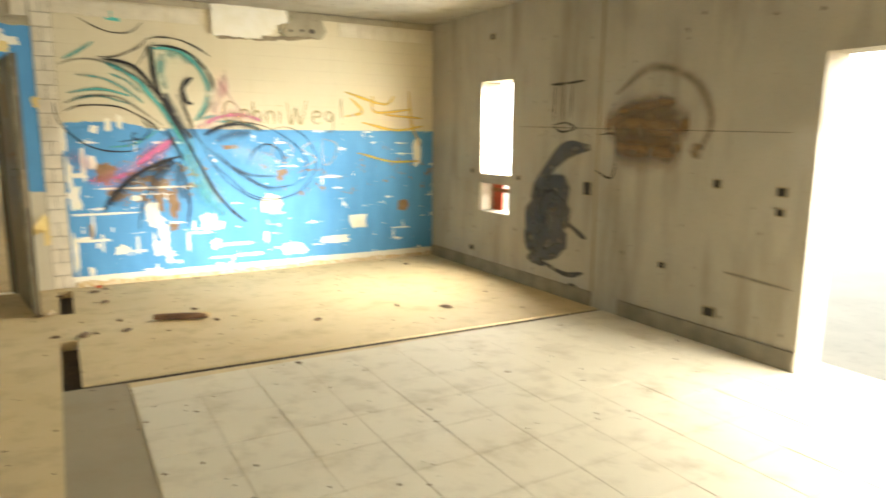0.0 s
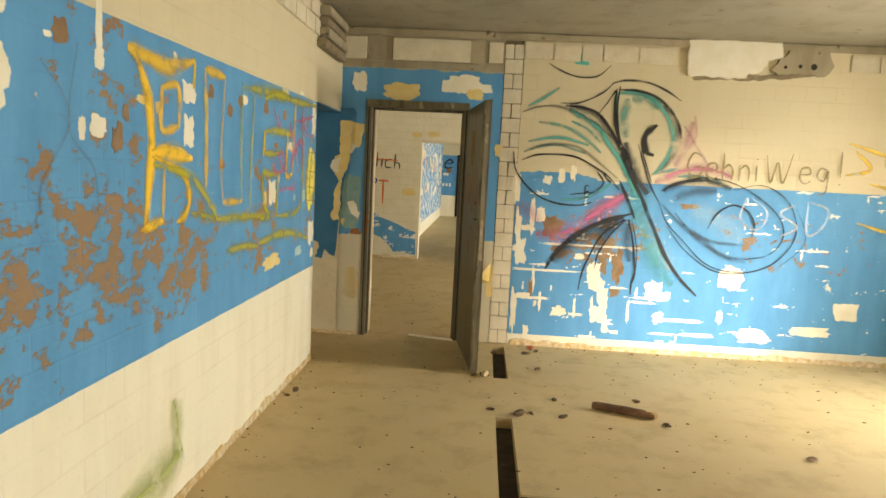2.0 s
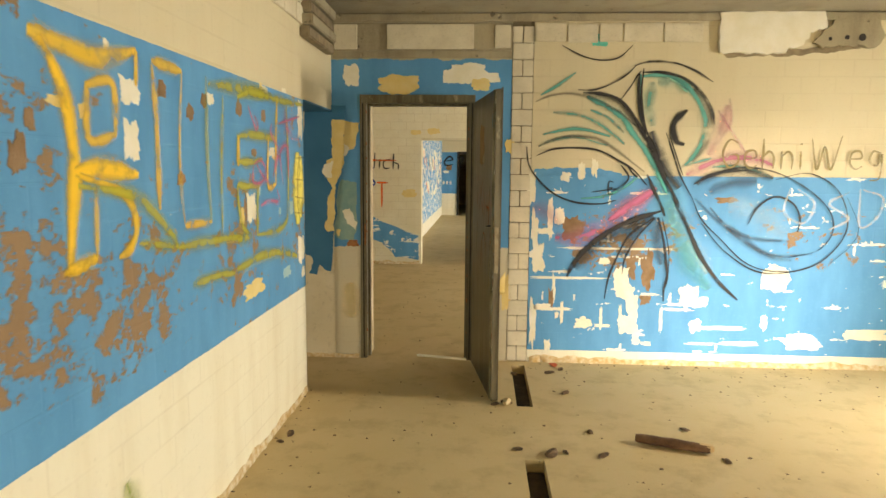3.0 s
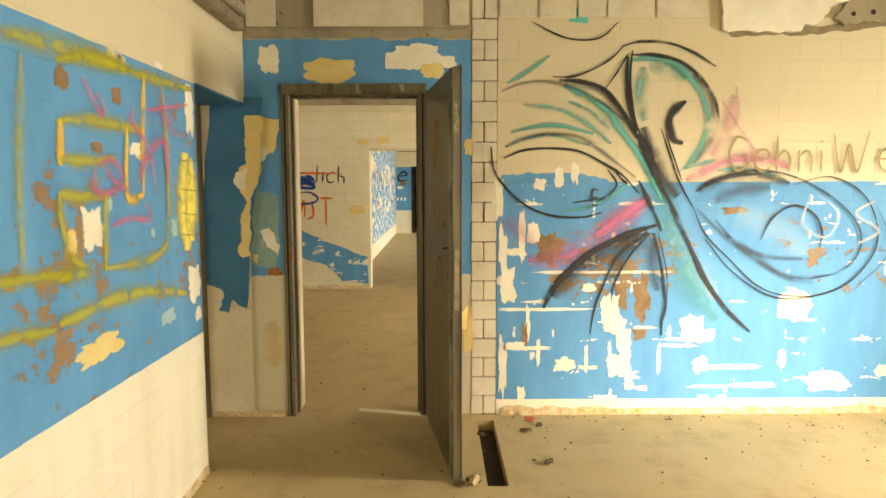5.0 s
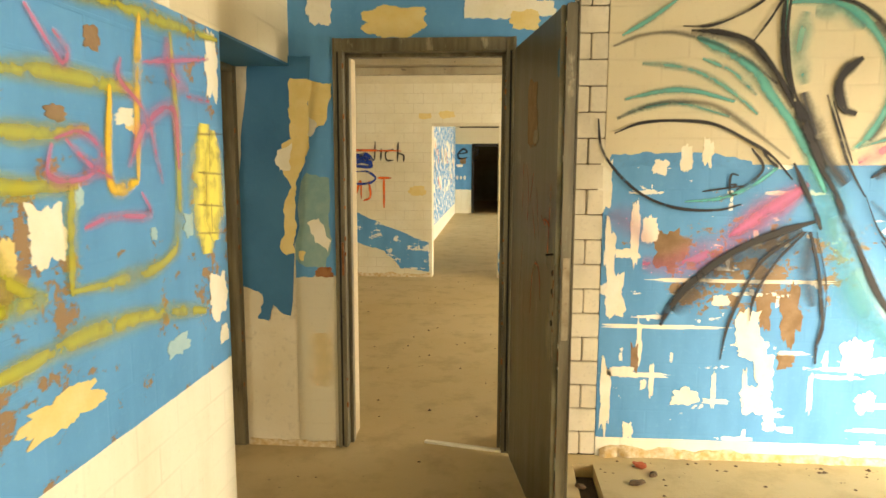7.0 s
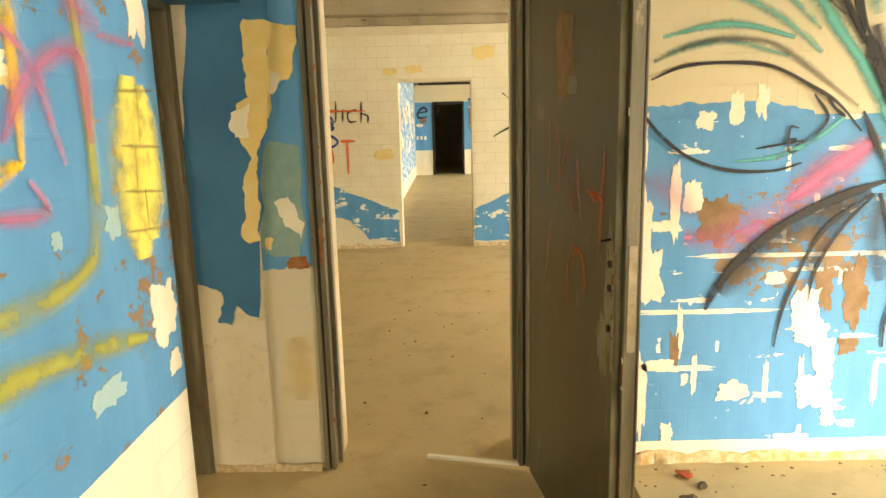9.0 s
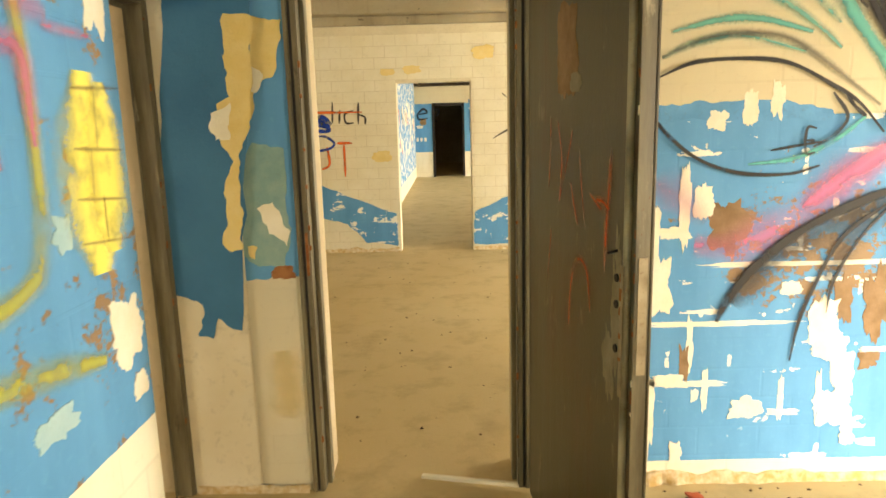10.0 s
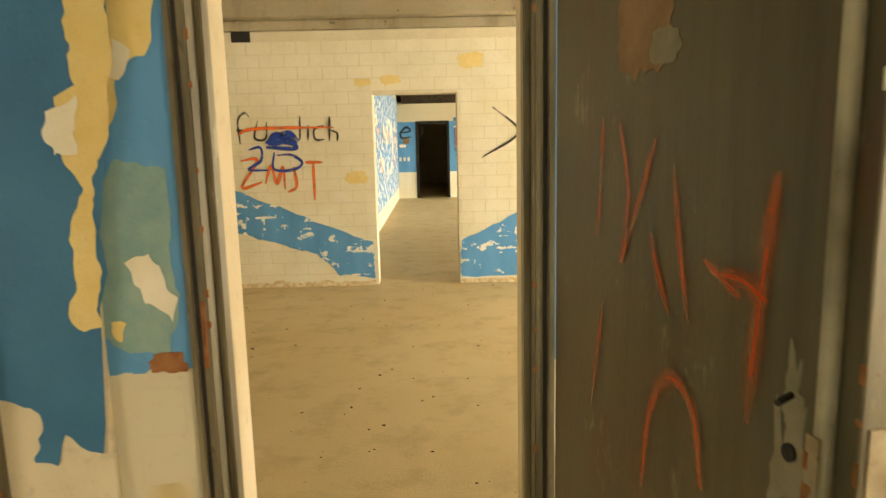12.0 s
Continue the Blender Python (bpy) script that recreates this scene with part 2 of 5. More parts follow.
M = {
    "mural_wall": painted("mural_wall_paint", 0, 0.10, 1.50, 0.30, 0.70, 0.655, 1.0, worn=1.0),
    "left_wall": painted("side_wall_paint", 1, 0.745, 1.985, 0.30, 0.63, 0.73, 0.25, worn=1.12),
    "door_wall": painted("door_wall_paint", 0, 0.92, 2.38, 0.15, 0.80, 0.73, 0.1, low=(0.60, 0.55, 0.40), high=(0.45, 0.40, 0.28), lip=0.05),
    "far_wall": painted("far_wall_paint", 0, 5.0, 5.1, 0.2),
    "end_wall": painted("end_wall_paint", 0, 0.70, 2.03, 0.3, 0.75, 0.72, 0.2),
    "corridor_wall": painted("corridor_wall_paint", 1, 0.30, 2.6, 0.4, 0.64, 0.53, 0.5),
    "plaster": plain("old_plaster", (0.62, 0.54, 0.36), (0.70, 0.63, 0.46), 2.5),
    "side_room": plain("side_room_plaster", (0.50, 0.40, 0.24), (0.58, 0.48, 0.31), 2),
    "concrete": concrete("concrete_panel", (0.37, 0.33, 0.25), (0.47, 0.42, 0.32)),
    "ceiling": concrete("ceiling_concrete", (0.29, 0.26, 0.185), (0.37, 0.33, 0.24), streak=0.4),
    "beam": concrete("raw_concrete", (0.34, 0.29, 0.18), (0.46, 0.40, 0.27), streak=0.6, depth=0.01),
    "floor": screed("dusty_screed", (0.54, 0.405, 0.19), (0.61, 0.475, 0.25)),
    "slab": screed("floor_slab", (0.60, 0.52, 0.35), (0.66, 0.59, 0.42), 0.25),
    "groove": screed("dark_screed", (0.28, 0.23, 0.13), (0.35, 0.28, 0.17)),
    # near-black: the shade inside the floor slots put into the colour
    "pit": plain("slot_shade_fill", (0.025, 0.018, 0.010), (0.06, 0.042, 0.024), 12, dirty=0.6),
    "block": plain("bare_block", (0.64, 0.57, 0.41), (0.74, 0.67, 0.50), 6, depth=0.004),
    "mortar": plain("mortar", (0.22, 0.17, 0.10), (0.32, 0.26, 0.16), 14, depth=0.006),
    "steel": worn_steel_paint(),
    "leaf": door_steel(),
    "far_joint": plain("pale_joint", (0.66, 0.585, 0.40), (0.72, 0.645, 0.455), 5),
    "far_block": plain("cream_block", (0.74, 0.67, 0.47), (0.80, 0.74, 0.56), 3, dirty=0.2),
    "foot": plain("dark_foot_concrete", (0.20, 0.17, 0.12), (0.30, 0.26, 0.18), 6),
    "scuff": plain("scuffed_grey_paint", (0.20, 0.18, 0.11), (0.28, 0.25, 0.17), 16, 0.6, dirty=0.4),
    "blueflat": plain("mid_blue_paint", BLUE, BLUE_2, 7, 0.65),
    "fold": plain("pale_fold_paint", (0.16, 0.14, 0.085), (0.40, 0.36, 0.25), 5, 0.35, 0.001, 0.0, (0.06, 0.04, 0.02), 0.5),
    "bright_edge": plain("worn_steel", (0.36, 0.31, 0.21), (0.22, 0.17, 0.10), 11, 0.45, 0.001, 0.5, (0.11, 0.04, 0.02), 0.7),
    "dark": plain("black_paint", (0.015, 0.013, 0.011), (0.03, 0.025, 0.02), 6, 0.6),
    "wood": plain("split_wood", (0.10, 0.05, 0.025), (0.20, 0.11, 0.055), 15, 0.85, 0.006),
    "cut_wood": plain("cut_wood", (0.55, 0.38, 0.18), (0.62, 0.44, 0.22), 20),
    "rubble": plain("rubble", (0.07, 0.045, 0.025), (0.20, 0.13, 0.07), 30),
    "plinth": plain("crumbled_plaster", (0.58, 0.38, 0.14), (0.80, 0.70, 0.48), 22, depth=0.008, dirty=0.6),
    "bare": plain("bare_plaster", (0.80, 0.74, 0.55), (0.86, 0.81, 0.66), 9, dirty=0.15),
    "ochre": plain("ochre_underpaint", (0.74, 0.56, 0.20), (0.78, 0.63, 0.28), 9, dirty=0.15),
    "paleblue": plain("pale_blue_paint", (0.34, 0.52, 0.55), (0.42, 0.58, 0.58), 9, dirty=0.2),
    "palegreen": plain("grey_green_paint", (0.20, 0.34, 0.32), (0.30, 0.42, 0.36), 9, dirty=0.25),
    # wall blue darkened for the shaded side reveal; plain deep blue on door and signs
    "deep_shaded_blue": plain("shaded_deep_blue_paint", (0.035, 0.145, 0.27), (0.05, 0.18, 0.32), 4, 0.6, dirty=0.15),
    "bluepaint": painted("chipped_blue_paint", 0, -1, 9, 0.4, 0.9, 0.585, 0.8),
    "tealpaint": plain("teal_paint", (0.10, 0.48, 0.40), (0.14, 0.55, 0.46), 9, dirty=0.1),
    "brownpaint": plain("brown_undercoat", (0.22, 0.135, 0.065), (0.31, 0.20, 0.11), 14, dirty=0.4),
    "rust": plain("rust", (0.24, 0.09, 0.03), (0.36, 0.16, 0.06), 25, dirty=0.4),
    "red": plain("red_board", (0.45, 0.08, 0.04), (0.60, 0.16, 0.07), 8),
    "white": plain("white_paint", (0.78, 0.76, 0.70), (0.84, 0.82, 0.76), 8, dirty=0.15),
    "backdrop": None,
    "ground": plain("pale_paving", (0.50, 0.46, 0.36), (0.58, 0.53, 0.42), 1.2),
}
# emissive material for the added board that burns the outdoors to white
glow = G("glowing_backdrop")
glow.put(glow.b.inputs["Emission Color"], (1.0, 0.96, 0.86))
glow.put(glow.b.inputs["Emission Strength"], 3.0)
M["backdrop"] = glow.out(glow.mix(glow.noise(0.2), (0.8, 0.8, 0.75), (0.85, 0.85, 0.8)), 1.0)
SPRAY = {
    "teal": spray_paint("teal_spray", (0.09, 0.36, 0.31), 0.8, 0.9),
    "pink": spray_paint("pink_spray", (0.55, 0.16, 0.28), 0.6, 1.0),
    "grey": spray_paint("grey_spray", (0.05, 0.05, 0.05), 0.6, 1.0),
    "spraylight": spray_paint("pale_blue_spray", (0.45, 0.65, 0.75), 0.5, 1.0),
    "black": spray_paint("black_spray", (0.02, 0.018, 0.016), 1.0, 0.7),
    "white": spray_paint("white_spray", (0.80, 0.80, 0.76), 0.7, 0.7),
    "yellow": spray_paint("yellow_spray", (0.72, 0.46, 0.02), 0.9, 0.8),
    "olive": spray_paint("olive_spray", (0.40, 0.38, 0.03), 0.68, 0.9),
    "orange": spray_paint("orange_spray", (0.68, 0.13, 0.02), 1.0, 0.5),
    "orange_soft": spray_paint("scuffed_orange_spray", (0.50, 0.09, 0.02), 0.62, 1.0),
    "navy": spray_paint("navy_spray", (0.012, 0.045, 0.28), 1.0, 0.35),
    "brownwash": spray_paint("brown_wash", (0.20, 0.13, 0.06), 0.6, 1.0),
    "moss": spray_paint("moss_stain", (0.30, 0.36, 0.06), 0.55, 1.0),
    "umber": spray_paint("umber_spray", (0.22, 0.17, 0.06), 0.9, 0.5),
    "lemon": spray_paint("lemon_spray", (0.76, 0.66, 0.12), 0.9, 0.7),
    "charcoal": spray_paint("charcoal_paint", (0.06, 0.06, 0.058), 0.95, 0.25),
}

# ---- mesh helpers ----


def mesh_of(name, bm, mat):
    me = bpy.data.meshes.new(name)
    bmesh.ops.recalc_face_normals(bm, faces=bm.faces)
    bm.to_mesh(me)
    bm.free()
    me.materials.append(mat)
    return me


def part(name, bm, mat, parent=None, label=""):
    ob = new(name, mesh_of(name, bm, mat))
    ob.parent = parent
    return tagged(ob, label)


def thing(name, label, category, at=(0, 0, 0), group="", kind=""):
    ob = new(name)
    ob.location = at
    ob.empty_display_size = 0.1
    return tagged(ob, label, category, group, kind)


def add_box(bm, x0, x1, y0, y1, z0, z1, bevel=0.0):
    vs = bmesh.ops.create_cube(bm, size=1)["verts"]
    for v in vs:
        v.co = ((x0 + x1) / 2 + v.co.x * (x1 - x0), (y0 + y1) / 2 + v.co.y * (y1 - y0), (z0 + z1) / 2 + v.co.z * (z1 - z0))
    if bevel:
        edges = list({e for v in vs for e in v.link_edges})
        bmesh.ops.bevel(bm, geom=edges, offset=bevel, segments=2, affect="EDGES")
    return bm


def box(x0, x1, y0, y1, z0, z1, bevel=0.0):
    return add_box(bmesh.new(), x0, x1, y0, y1, z0, z1, bevel)


def wall(name, axis, a, b, u0, u1, z0, z1, holes, mat, label):
    """A wall with thickness a..b across, u0..u1 along axis, with openings (u, u, z, z) cut through it."""
    us = sorted({u0, u1, *[h[0] for h in holes], *[h[1] for h in holes]})
    zs = sorted({z0, z1, *[h[2] for h in holes], *[h[3] for h in holes]})
    solid = {(i, k) for i in range(len(us) - 1) for k in range(len(zs) - 1)
             if not any(h[0] <= (us[i] + us[i + 1]) / 2 <= h[1] and h[2] <= (zs[k] + zs[k + 1]) / 2 <= h[3] for h in holes)}
    bm = bmesh.new()

    def quad(pts):
        bm.faces.new([bm.verts.new((c, u, z) if axis == "y" else (u, c, z)) for c, u, z in pts])
    for i, k in solid:
        p, q, r, s = us[i], us[i + 1], zs[k], zs[k + 1]
        for c in (a, b):
            quad([(c, p, r), (c, q, r), (c, q, s), (c, p, s)])
        for di, dk, e in ((-1, 0, ((p, r), (p, s))), (1, 0, ((q, r), (q, s))), (0, -1, ((p, r), (q, r))), (0, 1, ((p, s), (q, s)))):
            if (i + di, k + dk) not in solid:
                (m, n), (o, t) = e
                quad([(a, m, n), (b, m, n), (b, o, t), (a, o, t)])
    bmesh.ops.remove_doubles(bm, verts=bm.verts, dist=1e-5)
    return tagged(part(name, bm, mat), label, "wall", kind="structure")


def slab(name, poly, z0, z1, mat, parent=None, label=""):
    """A flat plate over a polygon."""
    bm = bmesh.new()
    lo = [bm.verts.new((x, y, z0)) for x, y in poly]
    hi = [bm.verts.new((x, y, z1)) for x, y in poly]
    bm.faces.new(lo), bm.faces.new(hi)
    for i in range(len(poly)):
        j = (i + 1) % len(poly)
        bm.faces.new((lo[i], lo[j], hi[j], hi[i]))
    return part(name, bm, mat, parent, label)


# wall faces that carry paint: how (u, z, out) becomes a place
FACES = {
    "back": lambda u, z, d: (u, 7.06 - d, z),
    "left": lambda u, z, d: (-1.57 + d, u, z),
    "w2": lambda u, z, d: (u, 12.322 - d, z),
    "w3": lambda u, z, d: (u, 23.39 - d, z),
    "right": lambda u, z, d: (3.89 - d, u, z),
    "reveal": lambda u, z, d: (u, 7.045 - d, z),
    "corridor": lambda u, z, d: (-1.68 + d, u, z),
}
LAYER = {k: 0 for k in FACES}
GRAFFITI, WALLS = {}, {}


def smooth_line(pts, n=9):
    """A smooth curve through the points."""
    p = [Vector(q) for q in pts]
    p = [2 * p[0] - p[1]] + p + [2 * p[-1] - p[-2]]
    res = []
    for i in range(1, len(p) - 2):
        for k in range(n):
            t = k / n
            a, b, c, d = p[i - 1:i + 3]
            res.append(0.5 * ((2 * b) + (c - a) * t + (2 * a - 5 * b + 4 * c - d) * t * t + (3 * b - a - 3 * c + d) * t ** 3))
    return res + [p[-2]]


def spray(face, color, width, pts, force=1.0):
    """One stroke of paint on a wall face."""
    LAYER[face] += 1
    d = 0.0035 + 0.00012 * LAYER[face]
    line = smooth_line(pts)
    bm = bmesh.new()
    uv = bm.loops.layers.uv.new()
    prev = None
    for i, q in enumerate(line):
        t = (line[min(i + 1, len(line) - 1)] - line[max(i - 1, 0)]).normalized()
        w = width * (0.5 + 0.07 * math.sin(i * 0.4 + LAYER[face])) * (0.45 + 0.55 * min(1.0, 5 * i / len(line), 5 * (len(line) - 1 - i) / len(line)))
        s = Vector((-t.y, t.x)) * w
        cur = [bm.verts.new(FACES[face](*(q + s * k), d)) for k in (-1, 1)]
        if prev:
            f = bm.faces.new((prev[0], cur[0], cur[1], prev[1]))
            for lp, v in zip(f.loops, ((0, 0), (0, 0), (0, 1), (0, 1))):
                lp[uv].uv = (force, v[1])
        prev = cur
    part("paint_stroke", bm, SPRAY[color], GRAFFITI[face])


PEELS = [0]


def peel(face, mat, u, z, ru, rz, rough=0.30, d=0.0012):
    """A ragged patch where another layer of paint or plaster shows."""
    PEELS[0] += 1
    d += 0.0001 * (PEELS[0] % 23)
    rnd = random.Random(int(u * 977 + z * 389 + ru * 71))
    bm = bmesh.new()
    n, k = 96, rnd.random() * 50
    edge = []
    for i in range(n):
        a = math.tau * i / n
        c, s = math.cos(a), math.sin(a)
        r = 1 + rough * (noise.noise((c * 1.6 + k, s * 1.6, 0)) * 0.9 + noise.noise((c * 4 + k, s * 4, 3)) * 0.45 + noise.noise((c * 12 + k, s * 12, 5)) * 0.22 + noise.noise((c * 34 + k, s * 34, 8)) * 0.14)
        sq = 1 / max(abs(c), abs(s)) ** 0.55
        edge.append((u + ru * c * r * sq * 0.9, z + rz * s * r * sq * 0.9))
    hi = [bm.verts.new(FACES[face](*e, d)) for e in edge]
    lo = [bm.verts.new(FACES[face](*e, -0.001 - 0.0001 * (PEELS[0] % 23))) for e in edge]
    mid = bm.verts.new(FACES[face](u, z, d))
    for i in range(n):
        j = (i + 1) % n
        bm.faces.new((hi[i], hi[j], mid))
        bm.faces.new((lo[i], lo[j], hi[j], hi[i]))
    part("paint_patch", bm, M[mat], WALLS[face])


def polygon_patch(face, mat, pts, d=0.002, name="paint_patch", parent=None, thick=False):
    """A patch of paint with a wavering outline through the corners."""
    edge = []
    for i, p in enumerate(pts):
        q = pts[(i + 1) % len(pts)]
        for k in range(14):
            t = k / 14
            x, z = p[0] + (q[0] - p[0]) * t, p[1] + (q[1] - p[1]) * t
            w = noise.noise_vector((x * 9, z * 9, len(pts))) * 0.022 + noise.noise_vector((x * 30, z * 30, 1)) * 0.012
            edge.append((x + w.x, z + w.y))
    bm = bmesh.new()
    vs = [bm.verts.new(FACES[face](*e, d)) for e in edge]
    for tri in geometry.tessellate_polygon([[Vector((*e, 0)) for e in edge]]):
        bm.faces.new([vs[i] for i in tri])
    if thick:
        lo = [bm.verts.new(FACES[face](*e, 0.0005)) for e in edge]
        for i in range(len(edge)):
            j = (i + 1) % len(edge)
            bm.faces.new((lo[i], lo[j], vs[j], vs[i]))
    return part(name, bm, M[mat], parent or WALLS[face])


# ---- large structure ----
CEIL = 2.72
WALLS["left"] = wall("wall_west", "y", -1.84, -1.57, -3.5, 7.06, 0, CEIL, [(6.21, 7.06, 0, 1.99)], M["left_wall"],
                     "blue and cream painted block wall with flaking paint")
wall_mural = wall("wall_north", "x", 7.06, 7.30, 0.0, 3.89, 0, CEIL, [], M["mural_wall"], "block wall painted blue below cream, chipped and flaking")
WALLS["back"] = wall_mural
wall("wall_north_door", "x", 7.06, 7.30, -1.87, -0.165, 0, CEIL, [(-1.33, -0.455, -1, 2.075)], M["door_wall"], "peeling blue plastered wall round a doorway")
wall("wall_core", "x", 7.085, 7.30, -0.165, 0.0, 0, CEIL, [], M["mortar"], "mortar bed behind bare blocks")
WALLS["right"] = wall("wall_east", "y", 3.89, 4.14, -3.5, 7.30, -0.02, CEIL, [(-1.3, 2.33, -1, 1.97), (5.45, 5.98, 1.06, 2.01), (5.47, 6.0, 0.66, 0.96)],
                      M["concrete"], "bare stained concrete panel wall with window openings")
wall("wall_south", "x", -3.75, -3.5, -1.84, 4.14, 0, CEIL, [], M["plaster"], "plain old plaster wall")
WALLS["w2"] = wall("wall_far", "x", 12.33, 12.57, -4.2, 3.89, 0, 2.60, [(-1.34, -0.485, -1, 1.97)], M["far_joint"], "cream painted block wall with an open doorway")
wall("wall_west_room", "y", -4.45, -4.2, 7.06, 12.57, 0, 2.95, [], M["plaster"], "plain old plaster wall")
wall("wall_east_room", "y", 3.89, 4.14, 7.30, 30, 0, 2.95, [(9.1, 11.7, 0.15, 2.05), (15.0, 17.4, 0.15, 2.05), (19.4, 21.8, 0.15, 2.05)], M["concrete"], "bare concrete wall with window openings")
WALLS["corridor"] = wall("wall_west_corridor", "y", -1.92, -1.68, 12.57, 23.39, 0, 2.95, [], M["corridor_wall"], "blue block wall with large cream patches")
WALLS["w3"] = wall("wall_end", "x", 23.39, 23.63, -1.92, 3.89, 0, 2.50, [(-1.17, -0.32, -1, 2.01)], M["end_wall"], "blue and white painted wall with a dark doorway")
wall("wall_dark_west", "y", -2.25, -2.0, 23.63, 30, 0, 2.95, [], M["plaster"], "plain wall of a dark room")
wall("wall_dark_end", "x", 30, 30.25, -2.25, 4.14, 0, 2.95, [], M["plaster"], "plain end wall of a dark room")
wall("wall_side_south", "x", 3.75, 4.0, -5.3, -1.84, 0, CEIL, [], M["side_room"], "plain beige wall of a side room")
# out of view; its opening is added to let light into the side room
wall("wall_side_west", "y", -5.3, -5.05, 3.75, 7.30, 0, CEIL, [(4.6, 5.8, 0.6, 2.0)], M["side_room"], "unseen beige wall with an added window opening to light the side room")
wall("wall_side_north", "x", 7.06, 7.30, -5.3, -1.87, 0, CEIL, [], M["side_room"], "plain beige wall of a side room")


def ceiling(name, x0, x1, y0, y1, z, label):
    tagged(part(name, box(x0, x1, y0, y1, z, z + 0.2), M["ceiling"]), label, "ceiling", kind="structure")


ceiling("ceiling", -5.3, 4.14, -3.75, 7.30, CEIL, "pale stained concrete slab ceiling")
ceiling("ceiling_room", -4.45, 4.14, 7.301, 12.57, 2.95, "pale concrete ceiling")
ceiling("ceiling_corridor", -4.45, 4.14, 12.571, 30.25, 2.951, "grey concrete ceiling")
# ring_beam_end is near-black for the dark band over the end wall
for nm, y0, y1, z0, z1 in (("ring_beam", 7.03, 7.058, 2.655, 2.715), ("ring_beam_far", 12.28, 12.60, 2.604, 2.70), ("ring_beam_top", 12.10, 12.60, 2.704, 2.948), ("ring_beam_end", 23.36, 23.63, 2.504, 2.948)):
    tagged(part(nm, box(-1.56 if "far" not in nm and "top" not in nm else -4.19, 3.885, y0, y1, z0, z1, 0.008), M["beam"] if nm != "ring_beam_end" else M["pit"]), "rough raw concrete beam under the ceiling", "beam", kind="structure")

# floors, with the open slots left between the plates
floor = thing("floor", "dusty concrete floor with open slots and slabs", "floor", kind="structure")
T = -0.07


def plate(poly, mat="floor", top=0.0, name="floor_plate"):
    return slab(name, poly, -0.12, top, M[mat], floor)


# bed coloured near-black so the open slots look deep
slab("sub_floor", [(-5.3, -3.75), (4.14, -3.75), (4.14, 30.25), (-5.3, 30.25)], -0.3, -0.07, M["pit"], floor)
plate([(-5.3, -3.75), (-0.13, -3.75), (-0.13, 7.3), (-5.3, 7.3)])
plate([(-0.13, 5.23), (-0.025, 5.23), (-0.025, 6.03), (-0.13, 6.03)])
plate([(-0.13, 6.95), (-0.025, 6.95), (-0.025, 7.06), (-0.13, 7.06)])
plate([(-0.13, -3.75), (0.215, -3.75), (0.215, 4.175), (-0.025, 4.20), (-0.13, 4.20)], "groove", -0.006)
plate([(-0.025, 4.24), (3.89, 4.125), (3.89, 7.06), (-0.025, 7.06)])
# added filler strip, its near-black colour is the long slot's shade
slab("slot_shade_fill", [(-0.025, 4.17), (3.89, 4.03), (3.89, 4.135), (-0.025, 4.25)], -0.115, -0.012, M["pit"], floor)
plate([(-5.3, 7.3), (3.89, 7.3), (3.89, 12.33), (-5.3, 12.33)], top=-0.001)
plate([(-5.3, 12.33), (3.89, 12.33), (3.89, 30.25), (-5.3, 30.25)], top=-0.004)
plate([(3.89, -3.75), (4.3, -3.75), (4.3, 7.3), (3.89, 7.3)], "slab", -0.02, "threshold_plate")

# the ground outside
tagged(slab("ground", [(-400, -400), (400, -400), (400, 400), (-400, 400)], -1.0, -0.32, M["ground"]), "pale paved ground outside", "ground", kind="structure")
# added glowing board: whitens the window views and sends in fill light
tagged(part("backdrop", box(14.0, 14.1, 4.5, 40, -0.32, 9), M["backdrop"]), "added glowing board for the overexposed outdoors", "backdrop", kind="structure")

# ---- doorways ----


def steel_frame(name, label, m, w, h, depth, mat, f=0.045, fh=0.065):
    """A folded steel door frame round an opening w wide and h high; its front face at y = 0, going back by depth."""
    ob = thing(name, label, "door frame")
    ob.matrix_world = m
    for sx, nm in ((-1, "jamb"), (1, "jamb")):
        x0, x1 = sorted((sx * w / 2, sx * (w / 2 + f)))
        bm = box(x0, x1, -0.018, depth, 0, h + fh, 0.004)
        i0, i1 = sorted((sx * (w / 2 - 0.018), sx * w / 2))
        add_box(bm, i0, i1, 0.045, depth, 0, h, 0.003)
        o0, o1 = sorted((sx * (w / 2 + f - 0.012), sx * (w / 2 + f + 0.004)))
        add_box(bm, o0, o1, -0.024, 0.0, 0, h + fh, 0.002)
        jamb = part(nm, bm, mat, ob)
        g0, g1 = sorted((sx * (w / 2 + 0.020), sx * (w / 2 + 0.030)))
        part("seam", box(g0, g1, -0.0195, -0.017, 0.01, h, 0.0), M["dark"], jamb, "dark seam along the frame")
        rj = random.Random(int(w * 1000) + sx)
        for k in range(9):
            z, e = rj.uniform(0.1, h), rj.uniform(0.008, 0.03)
            part("rust_chip", box(sx * (w / 2 - 0.001) - 0.004, sx * (w / 2 - 0.001) + 0.005, -0.0205, -0.0165, z, z + e, 0.001), M["rust"], jamb)
    bm = box(-w / 2 - 0.001, w / 2 + 0.001, -0.017, depth, h, h + fh, 0.004)
    add_box(bm, -w / 2, w / 2, 0.045, depth - 0.001, h - 0.018, h, 0.003)
    part("head", bm, mat, ob)
    return ob


fr = steel_frame("door_frame", "olive painted steel door frame with worn edges", pose(-0.893, 7.06, 0), 0.805, 2.045, 0.10, M["steel"])
plate_bm = box(-0.4185, -0.4085, -0.026, -0.012, 0.93, 1.10, 0.001)
part("strike_plate", plate_bm, M["rust"], fr, "rusty strike plate")
